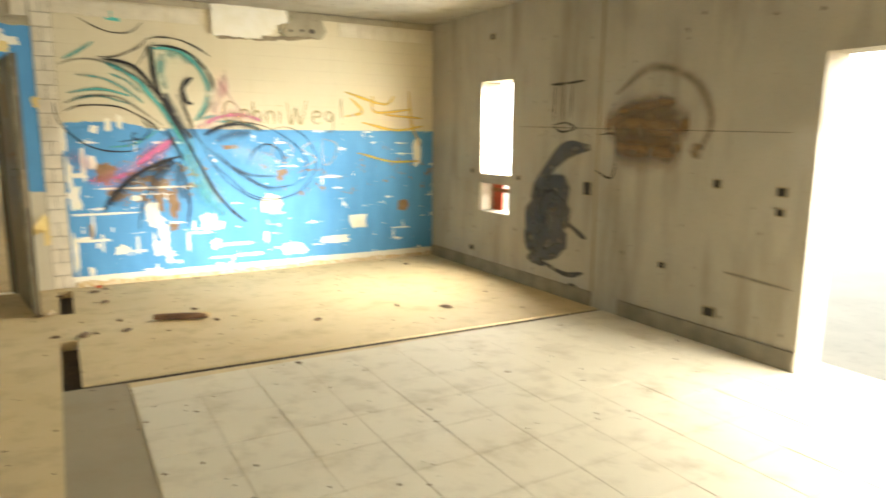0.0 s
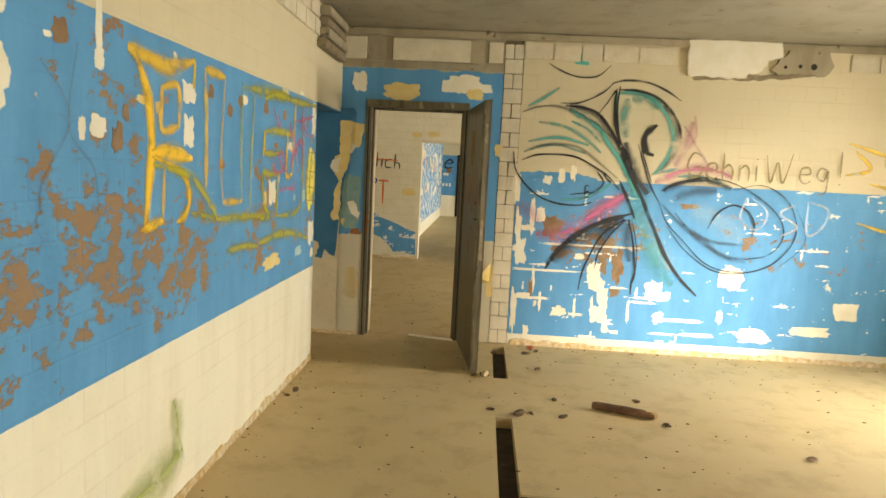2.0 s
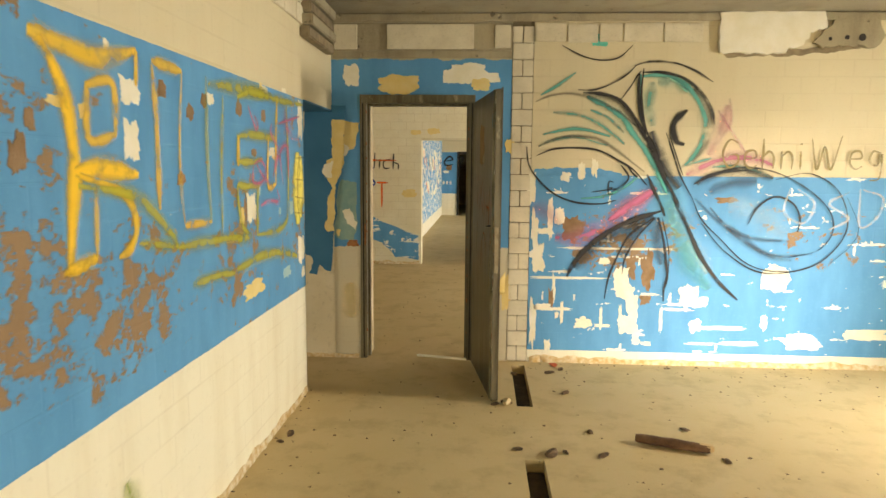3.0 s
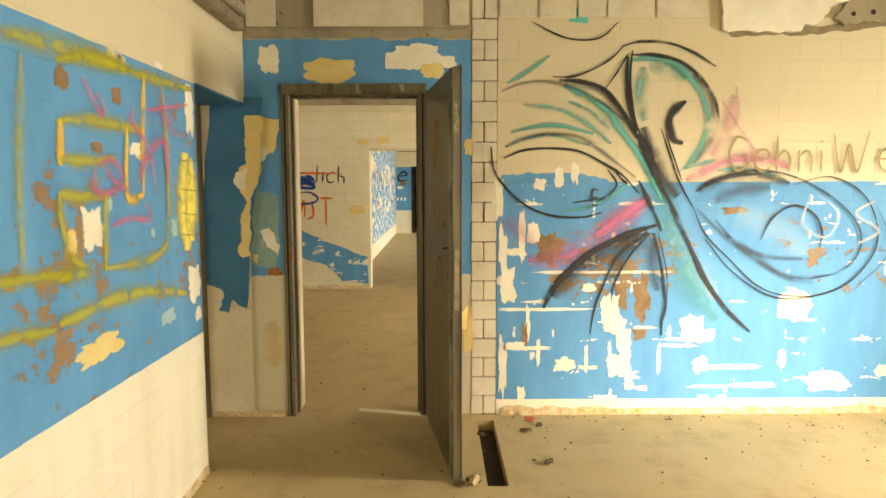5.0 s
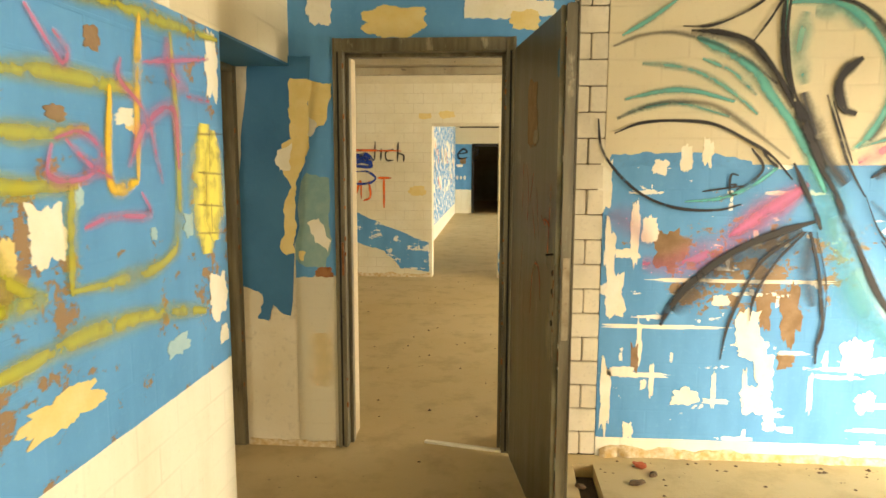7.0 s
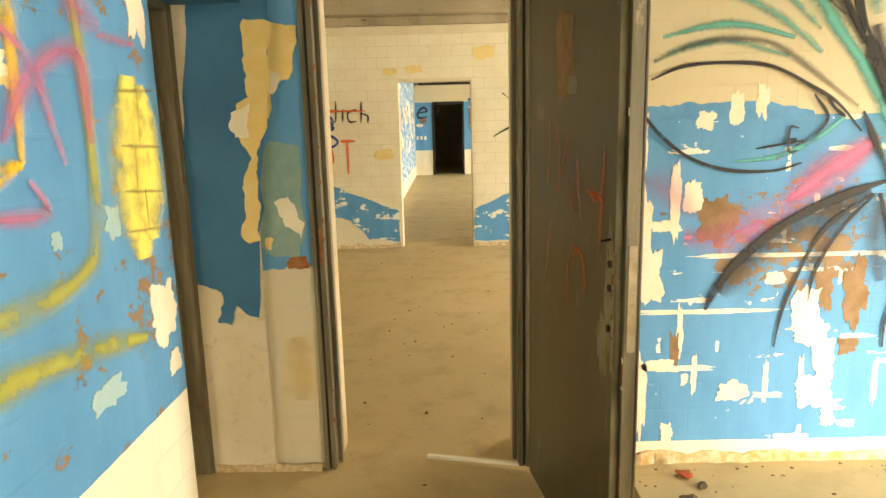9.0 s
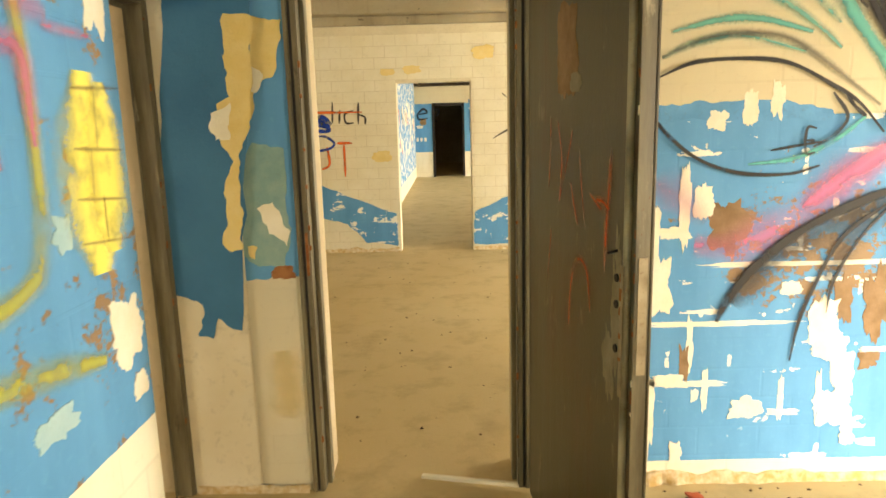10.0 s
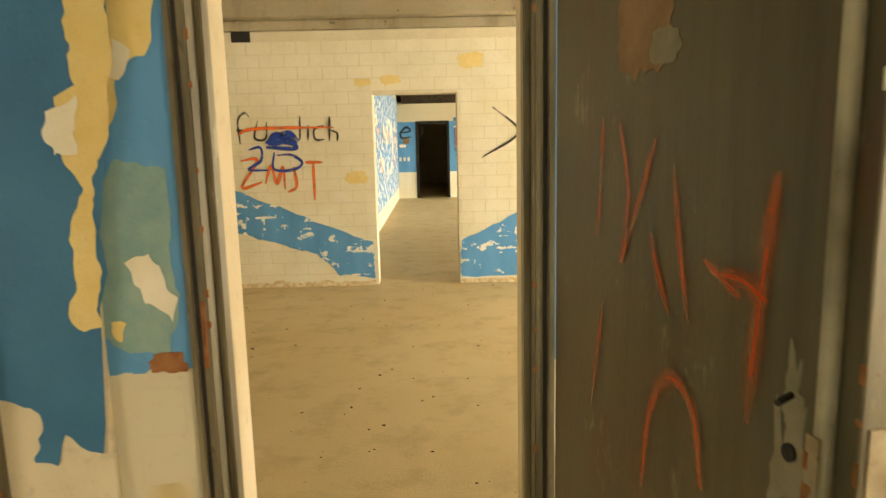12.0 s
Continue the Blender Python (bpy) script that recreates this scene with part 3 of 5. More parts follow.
side_frame = steel_frame("door_frame", "olive steel door frame in a blue reveal", pose(-1.862, 6.63, 0, 0, 0, 90), 0.784, 1.955, 0.05, M["steel"], 0.022, 0.03)

# cream reveal behind the steel frame
for x0, x1 in ((-1.33, -1.285), (-0.502, -0.455)):
    tagged(part("reveal_lining", box(x0, x1, 7.165, 7.302, 0, 2.04, 0.003), M["side_room"]), "cream plaster reveal of the doorway", "reveal", kind="structure")

# blue reveal of the side doorway, standing a little proud
rev = part("reveal_stub", box(-1.858, -1.56, 7.045, 7.06, 0, 1.988, 0.004), M["plaster"])
tagged(rev, "plastered reveal with blue paint darkened for shade, crumbling at its foot", "reveal", kind="structure")
WALLS["reveal"] = rev
# soffit wears the darkened blue, its shade is in the colour
lintel = part("lintel_soffit", box(-1.838, -1.562, 6.215, 7.04, 1.978, 1.989), M["deep_shaded_blue"])
tagged(lintel, "blue painted underside of the lintel, darkened for shade", "lintel", kind="structure")


def steel_door():
    """The open door leaf, hinged on the right jamb, standing into the room."""
    hinge, free = Vector((-0.43, 7.0, 0)), Vector((-0.282, 6.084, 0))
    ang = math.degrees(math.atan2(free.y - hinge.y, free.x - hinge.x))
    ob = thing("steel_door", "olive brown steel door standing open, scratched and tagged in orange", "door")
    ob.matrix_world = pose(hinge.x, hinge.y, 0.012, 0, 0, ang)
    L = (free - hinge).length
    # local x runs from hinge to free edge, -y faces the walker
    part("panel", box(0.012, L - 0.052, -0.022, 0.020, 0, 2.035, 0.004), M["leaf"], ob)
    part("rebate", box(L - 0.052, L - 0.006, -0.010, 0.020, 0, 2.035, 0.001), M["leaf"], ob, "dark recessed rebate")
    part("edge_flange", box(L - 0.052, L, 0.020, 0.027, 0, 2.045, 0.002), M["steel"], ob)
    part("edge_strip", box(L - 0.006, L - 0.001, -0.020, 0.018, 0.002, 2.03, 0.001), M["steel"], ob)
    # rounded fold near the free edge, paler than the leaf
    bm = bmesh.new()
    bmesh.ops.create_cone(bm, cap_ends=True, segments=16, radius1=0.011, radius2=0.011, depth=2.033, matrix=pose(L - 0.054, -0.0165, 1.0175))
    part("fold", bm, M["fold"], ob, "pale rounded fold")
    part("lock_plate", box(L - 0.068, L - 0.046, -0.0295, -0.0262, 0.78, 1.13, 0.001), M["bright_edge"], ob, "rusty lock plate")
    rr = random.Random(21)
    for k in range(26):
        z, e = rr.uniform(0.05, 1.95), rr.uniform(0.006, 0.035)
        part("rust_chip", box(L - rr.uniform(0.007, 0.010), L - 0.0015, -0.0215, -0.019, z, z + e, 0.001), M["rust"] if k % 3 else M["bare"], ob)
    for k in range(9):
        z, e = rr.uniform(0.78, 1.10), rr.uniform(0.006, 0.03)
        part("rust_chip", box(L - 0.069, L - rr.uniform(0.053, 0.063), -0.0302, -0.0290, z, z + e, 0.0005), M["rust"], ob)
    part("lock_plate", box(L - 0.0015, L + 0.002, -0.012, 0.012, 0.86, 1.16, 0.0005), M["bright_edge"], ob, "rusty lock plate")
    for z in (1.09, 1.02, 0.90):
        bm = bmesh.new()
        bmesh.ops.create_cone(bm, cap_ends=True, segments=14, radius1=0.011, radius2=0.011, depth=0.005, matrix=pose(L - 0.098, -0.0245, z, 90))
        part("lock_hole", bm, M["dark"], ob, "empty lock hole")
    bm = bmesh.new()
    bmesh.ops.create_cone(bm, cap_ends=True, segments=8, radius1=0.004, radius2=0.004, depth=0.045, matrix=pose(L - 0.095, -0.035, 1.16, 90, 0, 30))
    part("spindle", bm, M["dark"], ob, "bent handle spindle")
    for z in (0.25, 1.70):
        bm = bmesh.new()
        bmesh.ops.create_cone(bm, cap_ends=True, segments=12, radius1=0.011, radius2=0.011, depth=0.11, matrix=pose(0.0, -0.005, z))
        part("hinge", bm, M["bright_edge"], ob)
    # scratched and sprayed marks on the face
    FACES["door"] = lambda u, z, d: (L - 0.005 - u, -0.0222 - d, z + 0.018)
    LAYER["door"] = 0
    GRAFFITI["door"] = ob
    WALLS["door"] = ob
    peel("door", "scuff", 0.10, 0.98, 0.028, 0.15, 0.7, d=0.0003)
    peel("door", "scuff", 0.095, 1.14, 0.015, 0.05, 0.7, d=0.0003)
    peel("door", "scuff", 0.14, 0.82, 0.04, 0.10, 0.7, d=0.0003)
    peel("door", "deep_shaded_blue", 0.07, 1.83, 0.03, 0.06, d=0.0008)
    peel("door", "scuff", 0.42, 1.58, 0.05, 0.03, d=0.0008)
    peel("door", "brownpaint", 0.50, 1.68, 0.10, 0.14, d=0.0006)
    return ob


steel_door()

# dark steel frame of the end doorway, and of the last one
steel_frame("door_frame", "black painted steel door frame", pose(-0.745, 23.39, 0), 0.80, 1.98, 0.22, M["dark"])
door_bar = thing("fallen_strip", "pale wooden strip lying across the doorway", "wood strip", (-0.7, 7.1, 0))
part("strip", box(-0.20, 0.22, -0.012, 0.012, 0.0, 0.014, 0.002), M["bare"], door_bar)
door_bar.rotation_euler = (0, 0, radians(-12))

# ---- paint on the walls ----
for key, label in (("back", "sprayed butterfly-like face in teal, black and pink"), ("left", "yellow, olive and pink sprayed letters on blue paint"),
                   ("w2", "sprayed words and scribbles in black, orange and navy"), ("w3", "small black sprayed letters"), ("right", "charcoal blot and sooty marks on concrete"), ("corridor", "orange and brown scribbles on a corridor wall")):
    GRAFFITI[key] = thing("graffiti", label, "graffiti")
spray('back', 'spraylight', 0.24, [(1.11, 1.26), (1.22, 1.01), (1.4, 0.75)], 0.8)
spray('back', 'spraylight', 0.34, [(1.52, 1.3), (1.75, 1.21), (1.98, 1.06)], 0.6)
spray('back', 'pink', 0.238, [(0.2, 1.01), (0.39, 1.01), (0.58, 1.11), (0.76, 1.25), (0.94, 1.38)], 0.88)
spray('back', 'pink', 0.154, [(0.61, 1.15), (0.82, 1.3), (0.97, 1.41)], 1.17)
spray('back', 'pink', 0.182, [(0.02, 1.25), (0.13, 1.21), (0.24, 1.1)], 0.48)
spray('back', 'pink', 0.140, [(1.19, 1.51), (1.34, 1.59), (1.49, 1.64), (1.68, 1.64), (1.84, 1.59)], 0.98)
spray('back', 'pink', 0.126, [(1.35, 1.66), (1.41, 1.8), (1.47, 2.04)], 0.68)
spray('back', 'pink', 0.042, [(1.4, 2.0), (1.54, 1.8), (1.62, 1.69)], 0.68)
spray('back', 'pink', 0.056, [(1.48, 2.09), (1.5, 1.92), (1.43, 1.78)], 0.48)
spray('back', 'teal', 0.26, [(0.94, 1.6), (1.05, 1.35), (1.15, 1.1), (1.25, 0.84), (1.41, 0.62)], 0.55)
spray('back', 'teal', 0.05, [(0.81, 2.27), (0.81, 2.09), (0.83, 1.91)], 1.1)
spray('back', 'teal', 0.09, [(0.41, 2.1), (0.53, 2.04), (0.66, 1.96), (0.79, 1.8), (0.93, 1.61), (1.05, 1.37)], 1.2)
spray('back', 'teal', 0.055, [(0.16, 1.98), (0.35, 1.96), (0.5, 1.9), (0.63, 1.81), (0.71, 1.74)], 0.8)
spray('back', 'teal', 0.045, [(0.44, 2.0), (0.58, 1.94), (0.7, 1.83)], 0.9)
spray('back', 'teal', 0.05, [(0.08, 1.81), (0.26, 1.85), (0.41, 1.85), (0.6, 1.8)], 1.1)
spray('back', 'teal', 0.045, [(0.05, 1.72), (0.17, 1.77), (0.35, 1.79), (0.58, 1.73)], 0.7)
spray('back', 'teal', 0.045, [(0.06, 2.11), (0.18, 2.18), (0.32, 2.28)], 1.0)
spray('back', 'teal', 0.08, [(0.82, 2.25), (0.95, 2.26), (1.1, 2.22), (1.23, 2.1), (1.31, 1.92), (1.29, 1.76), (1.22, 1.63), (1.15, 1.57)], 1.0)
spray('back', 'teal', 0.13, [(0.9, 2.21), (0.88, 2.03), (0.92, 1.88)], 0.7)
spray('back', 'teal', 0.13, [(0.94, 2.2), (1.07, 2.21), (1.17, 2.14)], 0.6)
spray('back', 'teal', 0.035, [(1.18, 1.58), (1.27, 1.61), (1.37, 1.64)], 0.9)
spray('back', 'teal', 0.035, [(0.39, 1.32), (0.57, 1.34), (0.72, 1.41), (0.82, 1.49)], 1.2)
spray('back', 'teal', 0.05, [(1.38, 1.57), (1.49, 1.58), (1.62, 1.57), (1.75, 1.53), (1.84, 1.49)], 0.8)
spray('back', 'grey', 0.075, [(0.38, 2.12), (0.56, 2.1), (0.7, 2.01), (0.8, 1.88), (0.87, 1.77)], 1.12)
spray('back', 'grey', 0.035, [(0.02, 2.06), (0.15, 2.11), (0.31, 2.12), (0.49, 2.07), (0.65, 1.99), (0.79, 1.88)], 1.0)
spray('back', 'grey', 0.045, [(0.05, 1.72), (0.2, 1.78), (0.35, 1.8), (0.51, 1.78), (0.67, 1.68), (0.87, 1.53)], 1.0)
spray('back', 'grey', 0.075, [(1.21, 2.16), (1.32, 2.04), (1.36, 1.86), (1.31, 1.72), (1.23, 1.61)], 0.88)
spray('back', 'grey', 0.16, [(0.91, 1.84), (0.96, 1.69), (1.04, 1.53), (1.14, 1.41)], 1.5)
spray('back', 'grey', 0.2, [(0.95, 1.2), (0.71, 1.07), (0.49, 0.92), (0.36, 0.77)], 1.12)
spray('back', 'grey', 0.16, [(0.96, 1.18), (0.82, 1.04), (0.72, 0.86)], 0.88)
spray('back', 'grey', 0.13, [(0.99, 1.18), (0.99, 0.97), (1.03, 0.81)], 1.0)
spray('back', 'grey', 0.11, [(1.27, 1.44), (1.37, 1.5), (1.53, 1.55), (1.68, 1.54), (1.84, 1.49)], 1.38)
spray('back', 'grey', 0.15, [(1.37, 1.38), (1.53, 1.45), (1.72, 1.47)], 0.88)
spray('back', 'grey', 0.06, [(1.26, 1.33), (1.47, 1.14), (1.7, 1.03), (1.99, 1.01)], 0.88)
spray('back', 'grey', 0.06, [(1.46, 1.17), (1.63, 1.05), (1.84, 0.89), (2.02, 0.86)], 0.62)
spray('back', 'black', 0.018, [(0.34, 2.15), (0.46, 2.15), (0.58, 2.19), (0.7, 2.26), (0.77, 2.33)], 1.3)
spray('back', 'black', 0.034, [(0.38, 2.13), (0.52, 2.12), (0.65, 2.08), (0.75, 1.98), (0.83, 1.86), (0.89, 1.75)], 1.3)
spray('back', 'black', 0.018, [(0.67, 2.08), (0.74, 2.18), (0.78, 2.25), (0.81, 2.29)], 1.3)
spray('back', 'black', 0.036, [(0.8, 2.27), (0.8, 2.12), (0.82, 1.97), (0.87, 1.81)], 1.17)
spray('back', 'black', 0.023, [(0.83, 2.31), (0.82, 2.12), (0.85, 1.91), (0.91, 1.75)], 1.3)
spray('back', 'black', 0.026, [(0.76, 2.33), (0.88, 2.36), (1.06, 2.35), (1.22, 2.29), (1.35, 2.21)], 0.91)
spray('back', 'black', 0.034, [(0.82, 2.28), (0.97, 2.28), (1.13, 2.24), (1.26, 2.14), (1.35, 2.01), (1.38, 1.89)], 0.91)
spray('back', 'black', 0.072, [(1.17, 2.0), (1.1, 1.94), (1.07, 1.87), (1.1, 1.77), (1.16, 1.74)], 1.04)
spray('back', 'black', 0.078, [(0.88, 1.8), (0.95, 1.65), (1.03, 1.48)], 1.17)
spray('back', 'black', 0.047, [(1.0, 1.51), (1.08, 1.39), (1.15, 1.24), (1.25, 1.04), (1.33, 0.88), (1.47, 0.69), (1.63, 0.54)], 1.17)
spray('back', 'black', 0.021, [(1.02, 1.83), (1.08, 1.67), (1.14, 1.51), (1.23, 1.35)], 1.3)
spray('back', 'black', 0.018, [(1.05, 1.8), (1.11, 1.64), (1.16, 1.51)], 1.3)
spray('back', 'black', 0.013, [(1.23, 1.36), (1.32, 1.17), (1.48, 1.01), (1.65, 0.85), (1.82, 0.78), (2.03, 0.77)], 1.3)
spray('back', 'black', 0.022, [(0.04, 1.65), (0.17, 1.7), (0.36, 1.71), (0.52, 1.69), (0.68, 1.61), (0.79, 1.54), (0.89, 1.43)], 1.3)
spray('back', 'black', 0.022, [(-0.04, 1.72), (-0.02, 1.58), (0.06, 1.46), (0.19, 1.35), (0.35, 1.29), (0.54, 1.28), (0.66, 1.31)], 1.3)
spray('back', 'black', 0.023, [(0.69, 1.58), (0.75, 1.49), (0.7, 1.42), (0.63, 1.38)], 1.17)
spray('back', 'black', 0.021, [(0.74, 1.57), (0.78, 1.52), (0.82, 1.49)], 1.3)
spray('back', 'black', 0.016, [(0.47, 1.37), (0.66, 1.4)], 1.3)
spray('back', 'black', 0.036, [(0.89, 1.51), (0.94, 1.41), (1.0, 1.29), (1.04, 1.19)], 1.17)
spray('back', 'black', 0.055, [(1.01, 1.23), (0.83, 1.17), (0.61, 1.06), (0.43, 0.91), (0.34, 0.79), (0.3, 0.7)], 1.3)
spray('back', 'black', 0.023, [(0.96, 1.18), (0.77, 1.03), (0.66, 0.8), (0.62, 0.67), (0.6, 0.53)], 1.3)
spray('back', 'black', 0.018, [(0.97, 1.18), (0.84, 1.03), (0.75, 0.86), (0.73, 0.73)], 1.04)
spray('back', 'black', 0.029, [(0.99, 1.18), (1.04, 1.0), (1.07, 0.81), (1.08, 0.71), (1.06, 0.61), (1.06, 0.52)], 1.3)
spray('back', 'black', 0.013, [(1.02, 1.18), (1.08, 0.94), (1.09, 0.74)], 0.91)
spray('back', 'black', 0.029, [(1.25, 1.44), (1.35, 1.5), (1.5, 1.54), (1.65, 1.55)], 1.17)
spray('back', 'black', 0.016, [(0.21, 2.48), (0.37, 2.4), (0.51, 2.37), (0.64, 2.39), (0.74, 2.48)], 1.3)
spray('back', 'black', 0.021, [(1.67, 1.13), (1.74, 1.27), (1.87, 1.35), (2.0, 1.3), (2.06, 1.19), (2.05, 1.08)], 1.3)
spray('back', 'black', 0.018, [(1.3, 1.47), (1.45, 1.54), (1.67, 1.57), (1.9, 1.52), (2.13, 1.39), (2.28, 1.24), (2.31, 1.08), (2.21, 0.94), (1.99, 0.88)], 0.91)
spray('back', 'black', 0.016, [(1.86, 1.48), (2.1, 1.53), (2.31, 1.42), (2.41, 1.22), (2.39, 1.03), (2.22, 0.84), (1.96, 0.76), (1.73, 0.78), (1.49, 0.94), (1.32, 1.14)], 1.17)
spray('back', 'grey', 0.05, [(1.38, 1.26), (1.57, 1.06), (1.86, 0.9), (2.17, 0.91)], 1.0)
spray('back', 'black', 0.01, [(2.4, 1.35), (2.5, 1.13), (2.46, 0.99), (2.31, 0.84)], 0.78)
peel('back', 'brownpaint', 0.33, 1.08, 0.080, 0.103, 0.6)
peel('back', 'brownpaint', 0.80, 0.78, 0.042, 0.092, 0.6)
peel('back', 'brownpaint', 0.93, 0.77, 0.051, 0.163, 0.6)
peel('back', 'brownpaint', 0.92, 0.53, 0.045, 0.046, 0.6)
peel('back', 'brownpaint', 0.18, 0.52, 0.020, 0.086, 0.6)
peel('back', 'brownpaint', 1.50, 1.32, 0.088, 0.025, 0.6)
peel('back', 'bare', 0.07, 0.85, 0.051, 0.123, 0.5)
peel('back', 'bare', 0.73, 0.70, 0.065, 0.092, 0.5)
peel('back', 'bare', 0.76, 0.59, 0.084, 0.059, 0.5)
peel('back', 'bare', 0.82, 0.47, 0.055, 0.093, 0.5)
peel('back', 'bare', 0.79, 0.33, 0.078, 0.087, 0.5)
peel('back', 'bare', 0.86, 0.20, 0.033, 0.040, 0.5)
peel('back', 'bare', 1.26, 0.57, 0.084, 0.099, 0.5)
peel('back', 'bare', 1.34, 0.52, 0.071, 0.046, 0.5)
peel('back', 'bare', 0.12, 0.45, 0.078, 0.030, 0.5)
peel('back', 'bare', 0.44, 0.33, 0.066, 0.047, 0.5)
peel('back', 'bare', 1.32, 0.32, 0.052, 0.053, 0.5)
peel('back', 'bare', 1.53, 0.31, 0.195, 0.017, 0.5)
peel('back', 'bare', 1.17, 0.45, 0.117, 0.012, 0.5)
peel('back', 'bare', 1.05, 0.37, 0.013, 0.120, 0.5)
peel('back', 'bare', 0.58, 0.37, 0.013, 0.094, 0.5)
peel('back', 'bare', 0.27, 0.41, 0.013, 0.087, 0.5)
peel('back', 'bare', 0.20, 0.60, 0.016, 0.112, 0.5)
peel('back', 'bare', 0.67, 0.93, 0.448, 0.012, 0.5)
peel('back', 'bare', 0.31, 0.69, 0.296, 0.012, 0.5)
peel('back', 'bare', 0.19, 0.44, 0.181, 0.014, 0.5)
peel('back', 'bare', 1.37, 0.18, 0.118, 0.012, 0.5)
peel('back', 'bare', 0.73, 0.39, 0.012, 0.100, 0.5)
peel('back', 'bare', 0.12, 1.06, 0.070, 0.028, 0.5)
peel('back', 'bare', 0.23, 1.18, 0.042, 0.077, 0.5)
peel('back', 'bare', 0.16, 1.16, 0.025, 0.160, 0.5)
peel('back', 'bare', 0.59, 0.83, 0.045, 0.032, 0.5)
peel('back', 'bare', 0.95, 0.57, 0.071, 0.012, 0.5)
peel('back', 'bare', 1.67, 0.19, 0.163, 0.020, 0.5)
peel('back', 'bare', 0.59, 0.31, 0.072, 0.014, 0.5)
peel('back', 'bare', 0.16, 0.14, 0.026, 0.048, 0.5)
peel('back', 'bare', 0.94, 0.17, 0.046, 0.017, 0.5)
peel('back', 'bare', 0.04, 0.32, 0.029, 0.202, 0.5)
peel('back', 'bare', 0.04, 1.07, 0.029, 0.161, 0.5)
peel('back', 'bare', 1.85, 0.36, 0.029, 0.060, 0.5)
peel('back', 'bare', 0.01, 1.42, 0.032, 0.125, 0.5)
peel('back', 'bare', 0.23, 0.39, 0.017, 0.030, 0.5)
peel('back', 'bare', 0.27, 1.49, 0.038, 0.043, 0.5)
peel('back', 'bare', 0.39, 1.53, 0.032, 0.075, 0.5)
peel('back', 'bare', 0.49, 1.56, 0.025, 0.075, 0.5)
spray('left', 'yellow', 0.102, [(3.53, 1.9), (3.65, 1.89), (3.85, 1.88), (4.08, 1.94)], 0.9)
spray('left', 'yellow', 0.102, [(3.57, 1.89), (3.65, 1.79), (3.69, 1.67), (3.7, 1.54), (3.68, 1.41), (3.65, 1.23)], 1.1)
spray('left', 'yellow', 0.054, [(4.08, 1.94), (4.07, 1.82)], 0.8)
spray('left', 'yellow', 0.102, [(3.7, 1.53), (3.84, 1.54), (4.06, 1.52)], 1.1)
spray('left', 'yellow', 0.072, [(3.62, 1.24), (3.79, 1.27)], 1.0)
spray('left', 'yellow', 0.048, [(3.79, 1.27), (3.8, 1.49)], 0.6)
spray('left', 'yellow', 0.066, [(3.78, 1.8), (3.78, 1.63), (3.93, 1.65)], 0.8)
spray('left', 'yellow', 0.066, [(3.78, 1.79), (3.92, 1.81), (3.93, 1.65)], 0.8)
spray('left', 'yellow', 0.066, [(3.72, 1.52), (3.97, 1.45), (4.03, 1.34), (3.98, 1.27), (3.91, 1.25)], 0.9)
spray('left', 'olive', 0.087, [(3.71, 1.49), (4.04, 1.44), (4.27, 1.3), (4.34, 1.23)], 1.0)
spray('left', 'olive', 0.072, [(4.04, 1.28), (4.34, 1.24)], 0.9)
spray('left', 'yellow', 0.072, [(4.18, 1.91), (4.2, 1.74), (4.2, 1.54), (4.2, 1.39)], 0.7)
spray('left', 'yellow', 0.072, [(4.18, 1.92), (4.42, 1.92)], 0.8)
spray('left', 'yellow', 0.048, [(4.42, 1.92), (4.38, 1.65), (4.38, 1.47), (4.4, 1.32)], 0.5)
spray('left', 'yellow', 0.072, [(4.4, 1.31), (4.67, 1.31)], 0.7)
spray('left', 'olive', 0.065, [(4.66, 1.31), (4.64, 1.58), (4.65, 1.93)], 0.7)
spray('left', 'olive', 0.116, [(4.67, 1.9), (5.19, 1.93), (5.55, 1.94)], 1.0)
spray('left', 'olive', 0.072, [(4.83, 1.87), (4.79, 1.54), (4.78, 1.21)], 0.8)
spray('left', 'olive', 0.087, [(4.34, 1.23), (4.76, 1.22), (5.05, 1.2)], 1.0)
spray('left', 'olive', 0.087, [(4.45, 1.06), (4.68, 1.06), (4.92, 1.04)], 1.0)
spray('left', 'olive', 0.087, [(5.01, 1.88), (5.18, 1.92), (5.41, 1.93), (5.66, 1.93), (6.18, 1.95)], 1.1)
spray('left', 'olive', 0.087, [(4.99, 1.69), (5.19, 1.71), (5.53, 1.71), (5.61, 1.71)], 1.1)
spray('left', 'yellow', 0.072, [(5.01, 1.7), (5.0, 1.55)], 0.9)
spray('left', 'olive', 0.08, [(5.0, 1.57), (5.16, 1.57), (5.36, 1.59)], 1.1)
spray('left', 'olive', 0.087, [(4.98, 1.46), (5.1, 1.45), (5.3, 1.45)], 1.1)
spray('left', 'olive', 0.08, [(4.98, 1.46), (4.99, 1.36), (5.04, 1.25), (5.16, 1.2)], 1.0)
spray('left', 'olive', 0.08, [(5.27, 1.45), (5.25, 1.18)], 1.0)
spray('left', 'olive', 0.094, [(4.96, 1.19), (5.16, 1.19)], 1.1)
spray('left', 'olive', 0.087, [(5.25, 1.19), (5.5, 1.18), (5.72, 1.2), (5.81, 1.29), (5.83, 1.61), (5.81, 1.91)], 1.0)
spray('left', 'yellow', 0.066, [(5.63, 1.93), (5.6, 1.73), (5.58, 1.45)], 0.8)
spray('left', 'yellow', 0.06, [(5.58, 1.45), (5.44, 1.45), (5.46, 1.71)], 1.0)
